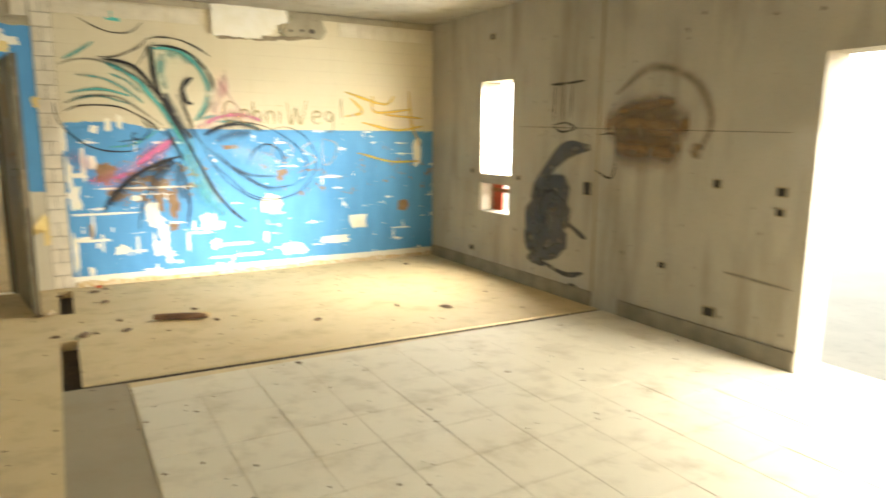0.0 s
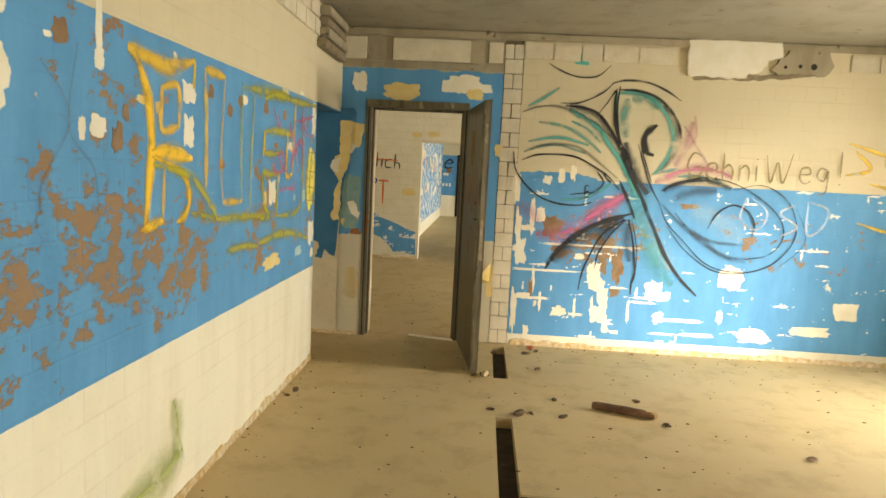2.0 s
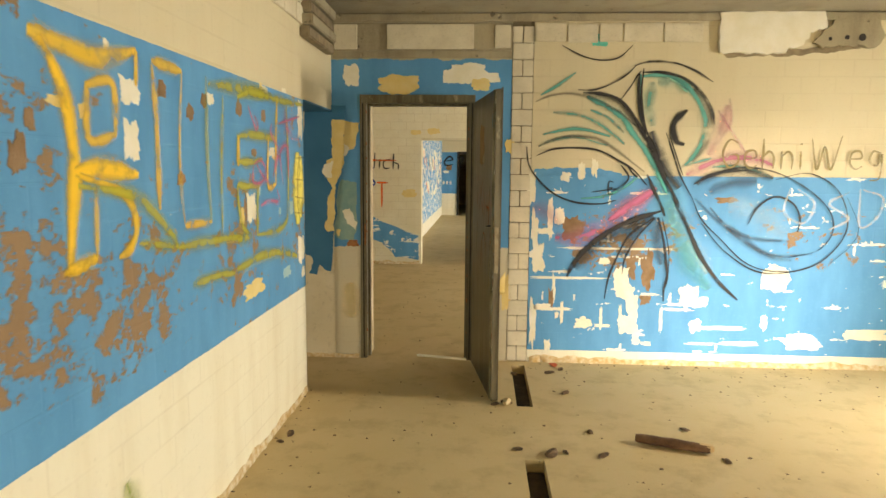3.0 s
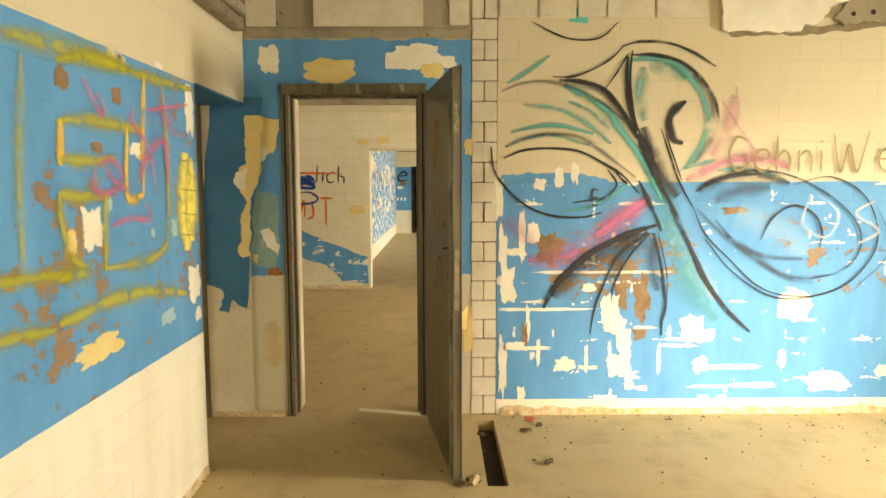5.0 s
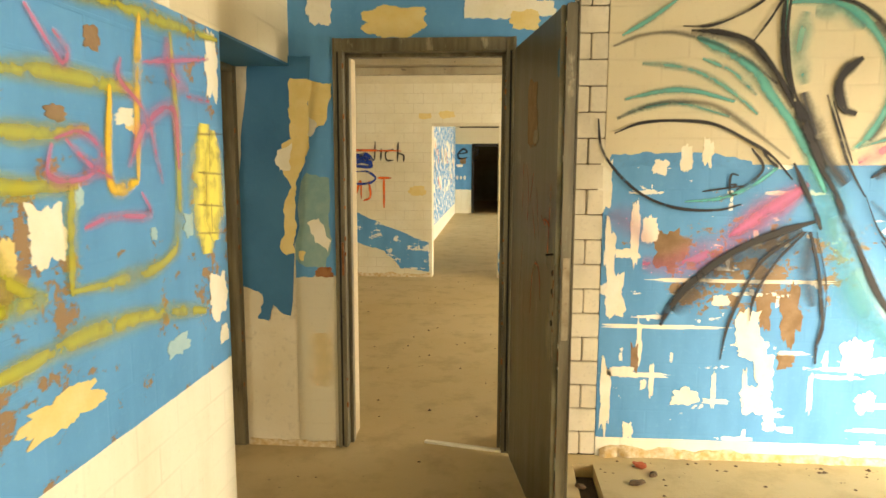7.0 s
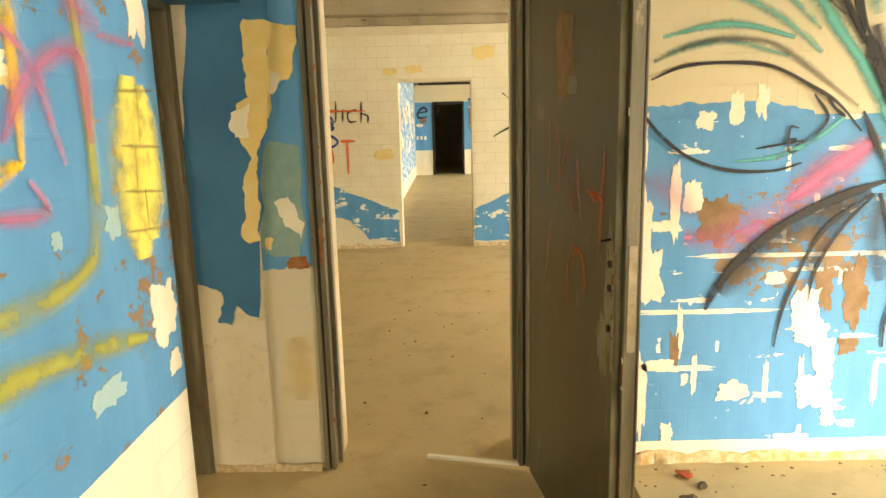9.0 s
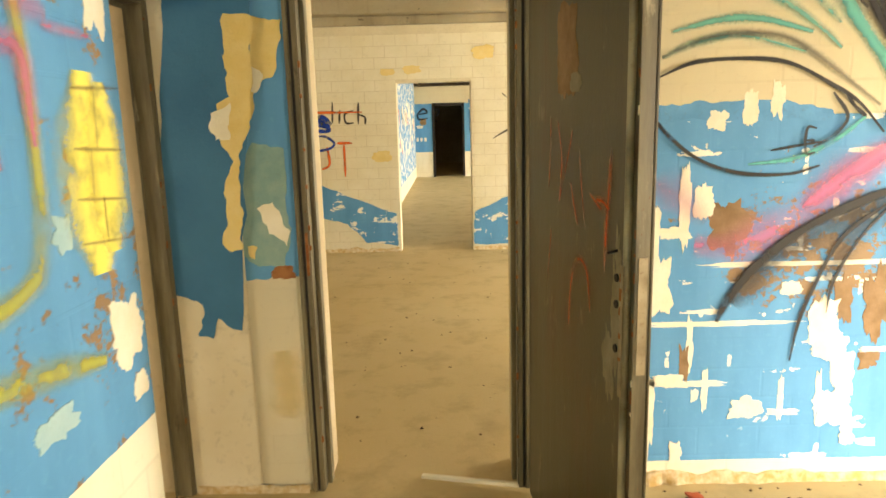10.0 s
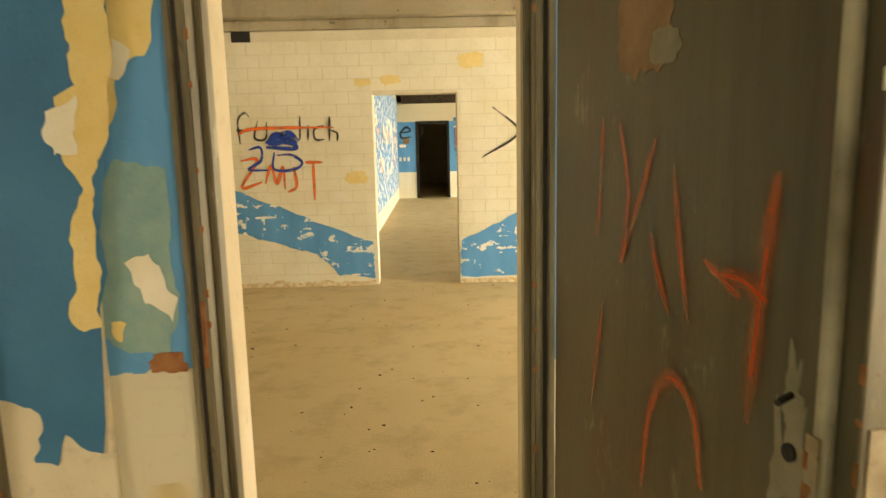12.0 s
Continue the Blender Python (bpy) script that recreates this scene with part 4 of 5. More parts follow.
spray('left', 'olive', 0.102, [(4.94, 1.05), (5.12, 1.06), (5.35, 1.07), (5.69, 1.04), (5.99, 0.98)], 1.1)
spray('left', 'pink', 0.051, [(5.15, 1.85), (5.22, 1.78), (5.27, 1.74), (5.29, 1.77), (5.24, 1.81)], 1.0)
spray('left', 'pink', 0.058, [(5.21, 1.55), (5.19, 1.48), (5.26, 1.46), (5.38, 1.48), (5.4, 1.54), (5.32, 1.58), (5.22, 1.56)], 1.0)
spray('left', 'pink', 0.051, [(5.26, 1.56), (5.35, 1.5), (5.46, 1.46)], 1.0)
spray('left', 'pink', 0.058, [(5.52, 1.79), (5.51, 1.73), (5.64, 1.64), (5.72, 1.44)], 1.0)
spray('left', 'pink', 0.087, [(5.53, 1.49), (5.64, 1.62), (5.81, 1.67), (5.83, 1.48)], 1.0)
spray('left', 'pink', 0.043, [(5.63, 1.79), (6.09, 1.87)], 1.0)
spray('left', 'pink', 0.051, [(5.31, 1.34), (5.44, 1.36), (5.63, 1.35), (5.59, 1.42)], 1.0)
spray('left', 'pink', 0.043, [(5.9, 1.72), (6.08, 1.72)], 1.0)
spray('left', 'pink', 0.116, [(5.78, 1.89), (5.8, 1.79), (5.92, 1.74)], 0.8)
peel('left', 'bare', 5.18, 1.34, 0.069, 0.079, 0.5)
peel('left', 'ochre', 5.05, 1.30, 0.030, 0.044, 0.5)
peel('left', 'ochre', 5.19, 0.91, 0.170, 0.052, 0.5)
peel('left', 'bare', 6.13, 1.85, 0.058, 0.125, 0.5)
peel('left', 'bare', 6.11, 1.01, 0.076, 0.090, 0.5)
peel('left', 'bare', 6.15, 0.85, 0.042, 0.034, 0.5)
peel('left', 'bare', 5.54, 1.63, 0.052, 0.027, 0.5)
peel('left', 'bare', 5.45, 1.95, 0.040, 0.031, 0.5)
peel('left', 'ochre', 5.37, 1.97, 0.018, 0.023, 0.5)
peel('left', 'paleblue', 5.78, 0.91, 0.076, 0.038, 0.5)
peel('left', 'paleblue', 5.30, 1.42, 0.024, 0.033, 0.5)
peel('left', 'brownpaint', 5.40, 1.82, 0.038, 0.031, 0.5)
peel('left', 'brownpaint', 5.04, 1.83, 0.039, 0.039, 0.5)
peel('left', 'paleblue', 5.66, 1.29, 0.021, 0.020, 0.5)
peel('left', 'brownpaint', 5.24, 1.62, 0.044, 0.019, 0.5)
peel('left', 'paleblue', 5.89, 1.30, 0.035, 0.040, 0.5)
peel('left', 'bare', 5.79, 2.00, 0.040, 0.012, 0.5)
peel('left', 'ochre', 5.57, 1.61, 0.027, 0.022, 0.5)
spray('left', 'lemon', 0.30, [(6.03, 1.64), (6.03, 1.41), (6.02, 1.18)])
spray('left', 'lemon', 0.20, [(6.09, 1.62), (6.09, 1.22)])
peel('left', 'bare', 4.03, 1.80, 0.065, 0.049, 0.5)
peel('left', 'bare', 4.03, 1.64, 0.054, 0.080, 0.5)
peel('left', 'ochre', 3.64, 1.73, 0.055, 0.019, 0.5)
peel('left', 'ochre', 3.76, 1.71, 0.022, 0.027, 0.5)
peel('left', 'bare', 3.90, 1.92, 0.016, 0.024, 0.5)
peel('left', 'bare', 4.70, 1.84, 0.036, 0.025, 0.5)
peel('left', 'brownpaint', 4.26, 1.83, 0.035, 0.031, 0.5)
peel('left', 'brownpaint', 3.52, 1.67, 0.022, 0.032, 0.5)
peel('left', 'brownpaint', 3.45, 1.57, 0.020, 0.045, 0.5)
peel('left', 'brownpaint', 4.39, 1.50, 0.034, 0.026, 0.5)
peel('left', 'brownpaint', 4.49, 1.77, 0.037, 0.032, 0.5)
peel('left', 'brownpaint', 4.63, 1.83, 0.029, 0.033, 0.5)
peel('left', 'bare', 5.42, 1.96, 0.038, 0.027, 0.5)
spray('left', 'brownwash', 0.016, [(5.97, 1.6), (6.19, 1.61)], 1.0)
spray('left', 'brownwash', 0.016, [(5.96, 1.47), (6.18, 1.46)], 1.0)
spray('left', 'brownwash', 0.016, [(5.95, 1.36), (6.17, 1.34)], 1.0)
spray('left', 'brownwash', 0.016, [(5.95, 1.26), (6.17, 1.24)], 1.0)
spray('left', 'brownwash', 0.014, [(6.07, 1.61), (6.06, 1.47)], 1.0)
spray('left', 'brownwash', 0.014, [(6.03, 1.47), (6.02, 1.36)], 1.0)
spray('left', 'brownwash', 0.014, [(6.06, 1.36), (6.06, 1.25)], 1.0)
spray('back', 'white', 0.035, [(1.97, 1.41), (1.94, 1.23), (2.09, 1.15), (2.16, 1.3), (2.03, 1.41)], 0.5)
spray('back', 'white', 0.035, [(2.41, 1.39), (2.27, 1.3), (2.42, 1.19), (2.28, 1.1)], 0.5)
spray('back', 'white', 0.035, [(2.49, 1.41), (2.51, 1.13), (2.63, 1.2), (2.66, 1.35), (2.51, 1.41)], 0.5)
spray('back', 'yellow', 0.05, [(2.77, 1.92), (3.24, 1.8), (3.38, 1.9)], 0.8)
spray('back', 'yellow', 0.05, [(3.1, 1.89), (3.14, 1.71), (3.6, 1.75)], 0.8)
spray('back', 'yellow', 0.05, [(3.25, 1.68), (3.74, 1.65)], 0.8)
spray('back', 'yellow', 0.05, [(2.83, 1.86), (2.97, 1.71), (2.77, 1.65)], 0.8)
spray('back', 'yellow', 0.05, [(3.56, 1.96), (3.6, 1.59), (3.72, 1.33)], 0.8)
spray('back', 'yellow', 0.05, [(2.97, 1.59), (3.39, 1.51), (3.75, 1.56)], 0.8)
spray('back', 'yellow', 0.05, [(2.91, 1.25), (3.33, 1.15), (3.69, 1.15)], 0.8)
peel('back', 'tealpaint', 0.5, 2.52, 0.07, 0.05)
peel('back', 'bare', 1.91, 0.72, 0.12, 0.11)
peel('back', 'bare', 2.92, 0.47, 0.12, 0.09)
peel('back', 'bare', 2.62, 0.28, 0.2, 0.05)
peel('back', 'bare', 2.15, 0.21, 0.15, 0.07)
peel('back', 'bare', 3.68, 1.27, 0.06, 0.18)
peel('back', 'brownpaint', 3.49, 0.63, 0.08, 0.07)
peel('left', 'bare', 2.86, 1.72, 0.08, 0.11)
peel('left', 'bare', 2.91, 1.92, 0.02, 0.05)
peel('left', 'bare', 3.35, 1.61, 0.05, 0.04)
peel('left', 'bare', 3.26, 1.6, 0.02, 0.04)
peel('left', 'bare', 3.36, 1.83, 0.03, 0.04)
peel('left', 'bare', 3.1, 1.86, 0.02, 0.01)
peel('left', 'bare', 3.36, 1.95, 0.02, 0.11)
peel('left', 'brownpaint', 3.16, 1.88, 0.04, 0.04)
peel('left', 'brownpaint', 3.48, 1.59, 0.02, 0.06)
spray('left', 'brownwash', 0.02, [(3.05, 1.78), (3.15, 1.7), (3.18, 1.6), (3.05, 1.43), (3.04, 1.34)], 0.5)
spray('left', 'brownwash', 0.02, [(3.23, 1.86), (3.18, 1.6), (3.31, 1.47), (3.33, 1.32)], 0.5)
peel('back', 'bare', -1.41, 2.26, 0.07, 0.09)
peel('back', 'bare', -0.5, 2.27, 0.17, 0.09)
peel('back', 'bare', -0.65, 2.25, 0.05, 0.06)
peel('back', 'bare', -0.32, 2.24, 0.07, 0.04)
peel('back', 'ochre', -1.04, 2.19, 0.18, 0.08)
peel('back', 'ochre', -0.4, 2.19, 0.08, 0.05)
peel('back', 'ochre', -0.17, 1.72, 0.04, 0.06)
spray('back', 'yellow', 0.2, [(-1.44, 0.62), (-1.42, 0.45), (-1.43, 0.33)], 0.3)
peel('back', 'ochre', -0.18, 0.56, 0.04, 0.16)
peel('back', 'rust', -1.41, 0.94, 0.05, 0.03)
spray('w2', 'black', 0.035, [(-2.7, 1.5), (-2.71, 1.73), (-2.64, 1.81), (-2.59, 1.77)])
spray('w2', 'black', 0.035, [(-2.73, 1.64), (-2.6, 1.63)])
spray('w2', 'black', 0.035, [(-2.51, 1.73), (-2.55, 1.56), (-2.44, 1.55), (-2.42, 1.72)])
spray('w2', 'black', 0.035, [(-2.08, 1.77), (-2.09, 1.53)])
spray('w2', 'black', 0.035, [(-2.0, 1.68), (-2.01, 1.52)])
spray('w2', 'black', 0.035, [(-1.84, 1.67), (-1.94, 1.63), (-1.93, 1.53), (-1.84, 1.53)])
spray('w2', 'black', 0.035, [(-1.78, 1.76), (-1.79, 1.51)])
spray('w2', 'black', 0.035, [(-1.78, 1.62), (-1.71, 1.59), (-1.71, 1.51)])
spray('w2', 'black', 0.035, [(-0.12, 1.82), (0.14, 1.56), (-0.23, 1.31)])
spray('w2', 'orange', 0.04, [(-2.72, 1.59), (-2.54, 1.65), (-1.74, 1.65)])
spray('w2', 'orange', 0.04, [(-2.71, 1.33), (-2.54, 1.33), (-2.71, 1.06), (-2.5, 1.11)])
spray('w2', 'orange', 0.04, [(-2.47, 1.09), (-2.4, 1.27), (-2.35, 1.09), (-2.28, 1.26), (-2.27, 1.03)])
spray('w2', 'orange', 0.04, [(-2.17, 1.26), (-2.15, 1.06), (-2.24, 1.0)])
spray('w2', 'orange', 0.04, [(-2.05, 1.3), (-1.87, 1.3)])
spray('w2', 'orange', 0.04, [(-1.97, 1.3), (-1.97, 0.91)])
spray('w2', 'navy', 0.06, [(-2.44, 1.5), (-2.32, 1.59), (-2.13, 1.45), (-2.44, 1.46)])
spray('w2', 'navy', 0.06, [(-2.32, 1.58), (-2.2, 1.6), (-2.1, 1.52)])
spray('w2', 'navy', 0.13, [(-2.42, 1.50), (-2.28, 1.54), (-2.12, 1.49)])
spray('w2', 'navy', 0.035, [(-2.62, 1.44), (-2.5, 1.46), (-2.5, 1.33), (-2.63, 1.24), (-2.43, 1.23)])
spray('w2', 'navy', 0.035, [(-2.36, 1.41), (-2.37, 1.24), (-2.17, 1.23), (-2.08, 1.3), (-2.19, 1.38), (-2.33, 1.38)])
peel('w2', 'ochre', -0.33, 2.28, 0.14, 0.08)
peel('w2', 'ochre', -1.15, 2.11, 0.11, 0.05)
peel('w2', 'ochre', -1.43, 2.09, 0.09, 0.04)
peel('w2', 'ochre', -1.53, 1.13, 0.12, 0.07)
spray('w3', 'black', 0.09, [(-1.6, 1.74), (-1.34, 1.79), (-1.44, 1.89), (-1.6, 1.74), (-1.55, 1.61), (-1.31, 1.64)])
spray('w3', 'black', 0.09, [(-1.15, 1.84), (-1.02, 1.88), (-1.02, 1.76), (-1.09, 1.67)])
spray('w3', 'black', 0.09, [(-1.09, 1.57), (-1.08, 1.54)])
polygon_patch('back', 'blueflat', [(0.03, 1.485), (0.03, 1.545), (0.28, 1.565), (0.60, 1.55), (0.74, 1.485)], 0.0008)
polygon_patch('back', 'palegreen', [(-1.51, 1.45), (-1.37, 1.43), (-1.38, 1.06), (-1.4, 0.96), (-1.5, 0.97), (-1.56, 1.01), (-1.57, 1.16), (-1.57, 1.3)], 0.0018)
polygon_patch('back', 'ochre', [(-1.48, 1.91), (-1.35, 1.9), (-1.38, 1.72), (-1.43, 1.68), (-1.47, 1.63), (-1.49, 1.54), (-1.52, 1.51)], 0.003)
polygon_patch('reveal', 'ochre', [(-1.55, 1.9), (-1.45, 1.9), (-1.5, 1.51), (-1.53, 1.45), (-1.55, 1.3), (-1.56, 1.03), (-1.6, 1.02), (-1.63, 1.06), (-1.61, 1.27), (-1.57, 1.39), (-1.61, 1.48), (-1.61, 1.59), (-1.56, 1.62), (-1.57, 1.75)], 0.0055)
polygon_patch('reveal', 'bare', [(-1.64, 1.58), (-1.56, 1.6), (-1.56, 1.46), (-1.63, 1.45)], 0.0065)
polygon_patch('back', 'bare', [(-1.5, 1.2), (-1.44, 1.22), (-1.37, 1.12), (-1.39, 1.06), (-1.46, 1.09)], 0.0042)
polygon_patch('back', 'bare', [(-1.47, 1.73), (-1.43, 1.69), (-1.47, 1.63), (-1.49, 1.64)], 0.0042)
polygon_patch('back', 'ochre', [(-1.54, 1.05), (-1.5, 1.05), (-1.52, 1.0), (-1.54, 1.01)], 0.0036)
# reveal paint: the wall's blue with the doorway shade coloured in
polygon_patch('reveal', 'deep_shaded_blue', [(-1.77, 2.03), (-1.45, 2.02), (-1.59, 0.71), (-1.62, 0.72), (-1.67, 0.76), (-1.71, 0.67), (-1.77, 0.68), (-1.74, 0.83), (-1.83, 0.85), (-1.91, 0.88)], 0.0035)
spray('left', 'moss', 0.3, [(3.44, 0.21), (3.64, 0.19), (3.84, 0.2), (3.96, 0.24)])
spray('left', 'moss', 0.16, [(3.9, 0.21), (3.91, 0.37), (3.87, 0.49)])
spray('door', 'orange_soft', 0.030, [(0.639, 1.481), (0.647, 1.371), (0.66, 1.255)])
spray('door', 'orange_soft', 0.030, [(0.567, 1.47), (0.529, 1.348), (0.552, 1.219)])
spray('door', 'orange_soft', 0.030, [(0.552, 1.219), (0.478, 1.353), (0.432, 1.442)])
spray('door', 'orange_soft', 0.033, [(0.444, 1.289), (0.41, 1.218), (0.379, 1.168)])
spray('door', 'orange_soft', 0.027, [(0.374, 1.399), (0.35, 1.277), (0.318, 1.167)])
spray('door', 'orange_soft', 0.045, [(0.136, 1.4), (0.15, 1.306), (0.164, 1.182), (0.174, 1.075)])
spray('door', 'orange_soft', 0.045, [(0.24, 1.26), (0.188, 1.257), (0.145, 1.241)])
spray('door', 'orange_soft', 0.042, [(0.453, 0.839), (0.428, 0.991), (0.373, 1.064), (0.301, 1.045), (0.27, 0.931)])
spray('door', 'orange_soft', 0.030, [(0.679, 0.897), (0.627, 1.122)])
spray('door', 'orange_soft', 0.030, [(0.285, 1.272), (0.198, 1.234)])

# hand-sprayed letters as strokes in a box one high
HAND = {
    "G": [[(0.55, 0.85), (0.25, 0.95), (0.05, 0.5), (0.25, 0.05), (0.55, 0.2), (0.52, 0.45), (0.32, 0.45)]],
    "e": [[(0.05, 0.35), (0.4, 0.38), (0.35, 0.6), (0.1, 0.55), (0.05, 0.2), (0.25, 0.02), (0.45, 0.12)]],
    "h": [[(0.05, 1.0), (0.06, 0.5), (0.05, 0.0)], [(0.06, 0.4), (0.25, 0.58), (0.4, 0.4), (0.4, 0.0)]],
    "n": [[(0.05, 0.6), (0.06, 0.0)], [(0.06, 0.4), (0.25, 0.58), (0.4, 0.4), (0.4, 0.0)]],
    "i": [[(0.08, 0.6), (0.1, 0.0)], [(0.08, 0.85), (0.1, 0.8)]],
    "W": [[(0.0, 1.0), (0.2, 0.0), (0.42, 0.75), (0.65, 0.0), (0.95, 1.1)]],
    "g": [[(0.4, 0.55), (0.15, 0.6), (0.05, 0.3), (0.3, 0.15), (0.42, 0.5), (0.4, -0.25), (0.1, -0.35)]],
    "!": [[(0.1, 1.25), (0.12, 0.3)], [(0.12, 0.08), (0.13, 0.02)]],
    "E": [[(0.4, 1.0), (0.0, 1.0), (0.0, 0.0), (0.4, 0.0)], [(0.0, 0.5), (0.35, 0.5)]],
}


def lettering(text, face, u, z, size, width, color):
    for ch, wide in text:
        for pts in HAND.get(ch, ()):
            spray(face, color, width, [(u + a * size, z + b * size) for a, b in pts])
        u += wide * size


lettering((("G", 0.72), ("e", 0.58), ("h", 0.6), ("n", 0.58), ("i", 0.42), ("W", 1.2), ("e", 0.62), ("g", 0.75), ("!", 0)), "back", 1.44, 1.56, 0.23, 0.022, "umber")
lettering((("E", 0),), "back", 0.60, 1.36, 0.09, 0.018, "black")

# blue paint at the foot of the far wall
polygon_patch("w2", "bluepaint", [(-4.1, 1.60), (-2.74, 1.01), (-1.39, 0.45), (-1.37, 0.07), (-1.75, 0.12), (-1.98, 0.34), (-2.74, 0.57), (-4.1, 0.85)])
polygon_patch("w2", "bluepaint", [(-0.46, 0.45), (0.13, 0.74), (1.6, 1.45), (1.6, 0.08), (-0.46, 0.06)])
# deep cream corner patch and a dark hole at the top of the far wall
tagged(part("wall_hole", box(-2.72, -2.53, 12.318, 12.328, 2.50, 2.70, 0.003), M["dark"]), "dark hole knocked in the wall top", "hole", kind="structure")

# corridor wall: ragged cream patches with orange lines
rc = random.Random(5)
for i in range(26):
    y, z = rc.uniform(13.5, 22.8), rc.uniform(0.8, 1.95)
    peel("corridor", "bare", y, z, rc.uniform(0.15, 0.5), rc.uniform(0.06, 0.22))
for i in range(16):
    y, z = rc.uniform(14, 22.5), rc.uniform(0.9, 1.8)
    spray("corridor", "orange" if i % 3 else "black", 0.06, [(y, z), (y + rc.uniform(-.3, .3), z + 0.15), (y + rc.uniform(0, .5), z - 0.1), (y + 0.4, z + 0.1)])
# posters at the end wall
for x, z, w, h, mt in ((-0.10, 1.62, 0.13, 0.55, "white"), (-0.10, 1.62, 0.07, 0.50, "red"), (-0.15, 1.55, 0.03, 0.62, "deep_shaded_blue"), (-0.1, 2.08, 0.16, 0.09, "deep_shaded_blue")):
    tagged(part("wall_sign", box(x - w / 2, x + w / 2, 23.372 - 0.004 * (mt != "white") - 0.002 * (mt == "deep_shaded_blue"), 23.388, z - h / 2, z + h / 2), M[mt]), "painted sign in red, white and blue on the end wall", "sign")
for i in range(3):
    peel("w3", "bare", -1.62 + i * 0.11, 1.05, 0.035, 0.06)
peel("w3", "bare", -1.55, 1.40, 0.10, 0.05)
peel("w3", "brownpaint", -1.45, 1.55, 0.10, 0.10)

# charcoal blot, sooty smudge and scribbles on the concrete wall
for w, pts in ((0.34, [(4.55, 0.93), (4.82, 0.98), (5.05, 0.82)]), (0.36, [(4.52, 0.74), (4.8, 0.76), (5.14, 0.70)]), (0.34, [(4.55, 0.52), (4.85, 0.52), (5.18, 0.48)]), (0.16, [(4.30, 1.37), (4.62, 1.33), (4.88, 1.12), (5.05, 0.90)]), (0.34, [(4.85, 0.98), (4.75, 0.72), (4.72, 0.58)]), (0.26, [(5.02, 0.85), (5.06, 0.62), (5.02, 0.46)]), (0.16, [(5.15, 0.42), (4.85, 0.36), (4.62, 0.46)]),
               (0.10, [(5.12, 0.30), (4.85, 0.26)]), (0.05, [(4.9, 0.28), (4.55, 0.22), (4.32, 0.27)]), (0.05, [(4.6, 0.72), (4.40, 0.62), (4.30, 0.58)]), (0.05, [(4.5, 0.14), (4.38, 0.12)])):
    spray("right", "charcoal", w, pts)
for w, pts, c in ((0.50, [(4.12, 1.58), (3.7, 1.55), (3.28, 1.55)], "brownwash"), (0.36, [(4.0, 1.40), (3.6, 1.36), (3.34, 1.40)], "brownwash"), (0.34, [(4.02, 1.52), (3.70, 1.56), (3.36, 1.50)], "brownwash"), (0.20, [(3.90, 1.38), (3.60, 1.36), (3.40, 1.33)], "brownwash"), (0.16, [(3.98, 1.66), (3.7, 1.70), (3.42, 1.72)], "brownwash"), (0.14, [(3.18, 1.42), (3.22, 1.32)], "brownwash"), (0.09, [(4.02, 1.80), (3.66, 1.98), (3.26, 1.86), (3.10, 1.60), (3.16, 1.38)], "brownwash"),
               (0.03, [(4.84, 1.92), (4.62, 1.92), (4.40, 1.93)], "black"), (0.02, [(4.78, 1.9), (4.80, 1.6)], "black"), (0.02, [(4.66, 1.9), (4.67, 1.6)], "black"), (0.02, [(4.55, 1.9), (4.56, 1.62)], "black"),
               (0.022, [(4.80, 1.56), (4.68, 1.50), (4.50, 1.53), (4.62, 1.58), (4.80, 1.56)], "black"), (0.02, [(4.2, 1.48), (4.0, 1.46), (4.02, 1.14), (4.22, 1.18)], "black"), (0.015, [(5.3, 1.55), (4.3, 1.53), (2.5, 1.50)], "brownwash"), (0.03, [(2.9, 0.55), (2.4, 0.52)], "brownwash")):
    spray("right", c, w * 1.2, pts, 1.5 if w > 0.1 else 1.0)

# ---- bare blocks beside the doorway and along the wall top ----
block_mesh = {}


def blocks(parent, x0, x1, y, z, h=0.119, depth=0.05, mat="block"):
    key = (round(x1 - x0, 3), h, depth, mat)
    if key not in block_mesh:
        bm = box(-(x1 - x0) / 2, (x1 - x0) / 2, 0, depth, 0, h, 0.004)
        block_mesh[key] = mesh_of("block", bm, M[mat])
    ob = new("block", block_mesh[key])
    ob.location = ((x0 + x1) / 2, y, z)
    ob.parent = parent
    return ob


rb = random.Random(3)
strip = thing("block_strip", "column of bare pale blocks with dark joints beside the doorway", "block column")
for i in range(21):
    z = 0.004 + i * 0.125
    j = rb.uniform(-0.004, 0.004)
    if i % 2:
        blocks(strip, -0.160, -0.004, 7.056 + j, z)
    else:
        blocks(strip, -0.162, -0.087, 7.056 + j, z)
        blocks(strip, -0.081, -0.003, 7.058 - j, z)
course = thing("block_course", "row of pale blocks under the ceiling, partly broken", "block course")
x = 0.01
while x < 3.7:
    w = rb.choice((0.24, 0.24, 0.18, 0.30))
    if not 1.30 < x + w / 2 < 2.75:
        blocks(course, x, x + w - 0.012, 7.046 + rb.uniform(-0.004, 0.004), 2.505 + rb.uniform(-0.006, 0.004), 0.135, 0.03)
    x += w
# broken end of the side wall's top: bare blocks
side_course = thing("block_course", "bare blocks at the broken top of the side wall", "block course")
for r in range(2):
    y = 4.55 + 0.13 * r
    while y < 6.10:
        part("block", box(-1.575, -1.556 + rb.uniform(-0.004, 0.004), y, y + 0.238, 2.465 + r * 0.125, 2.577 + r * 0.125, 0.004), M["block"], side_course)
        y += 0.25
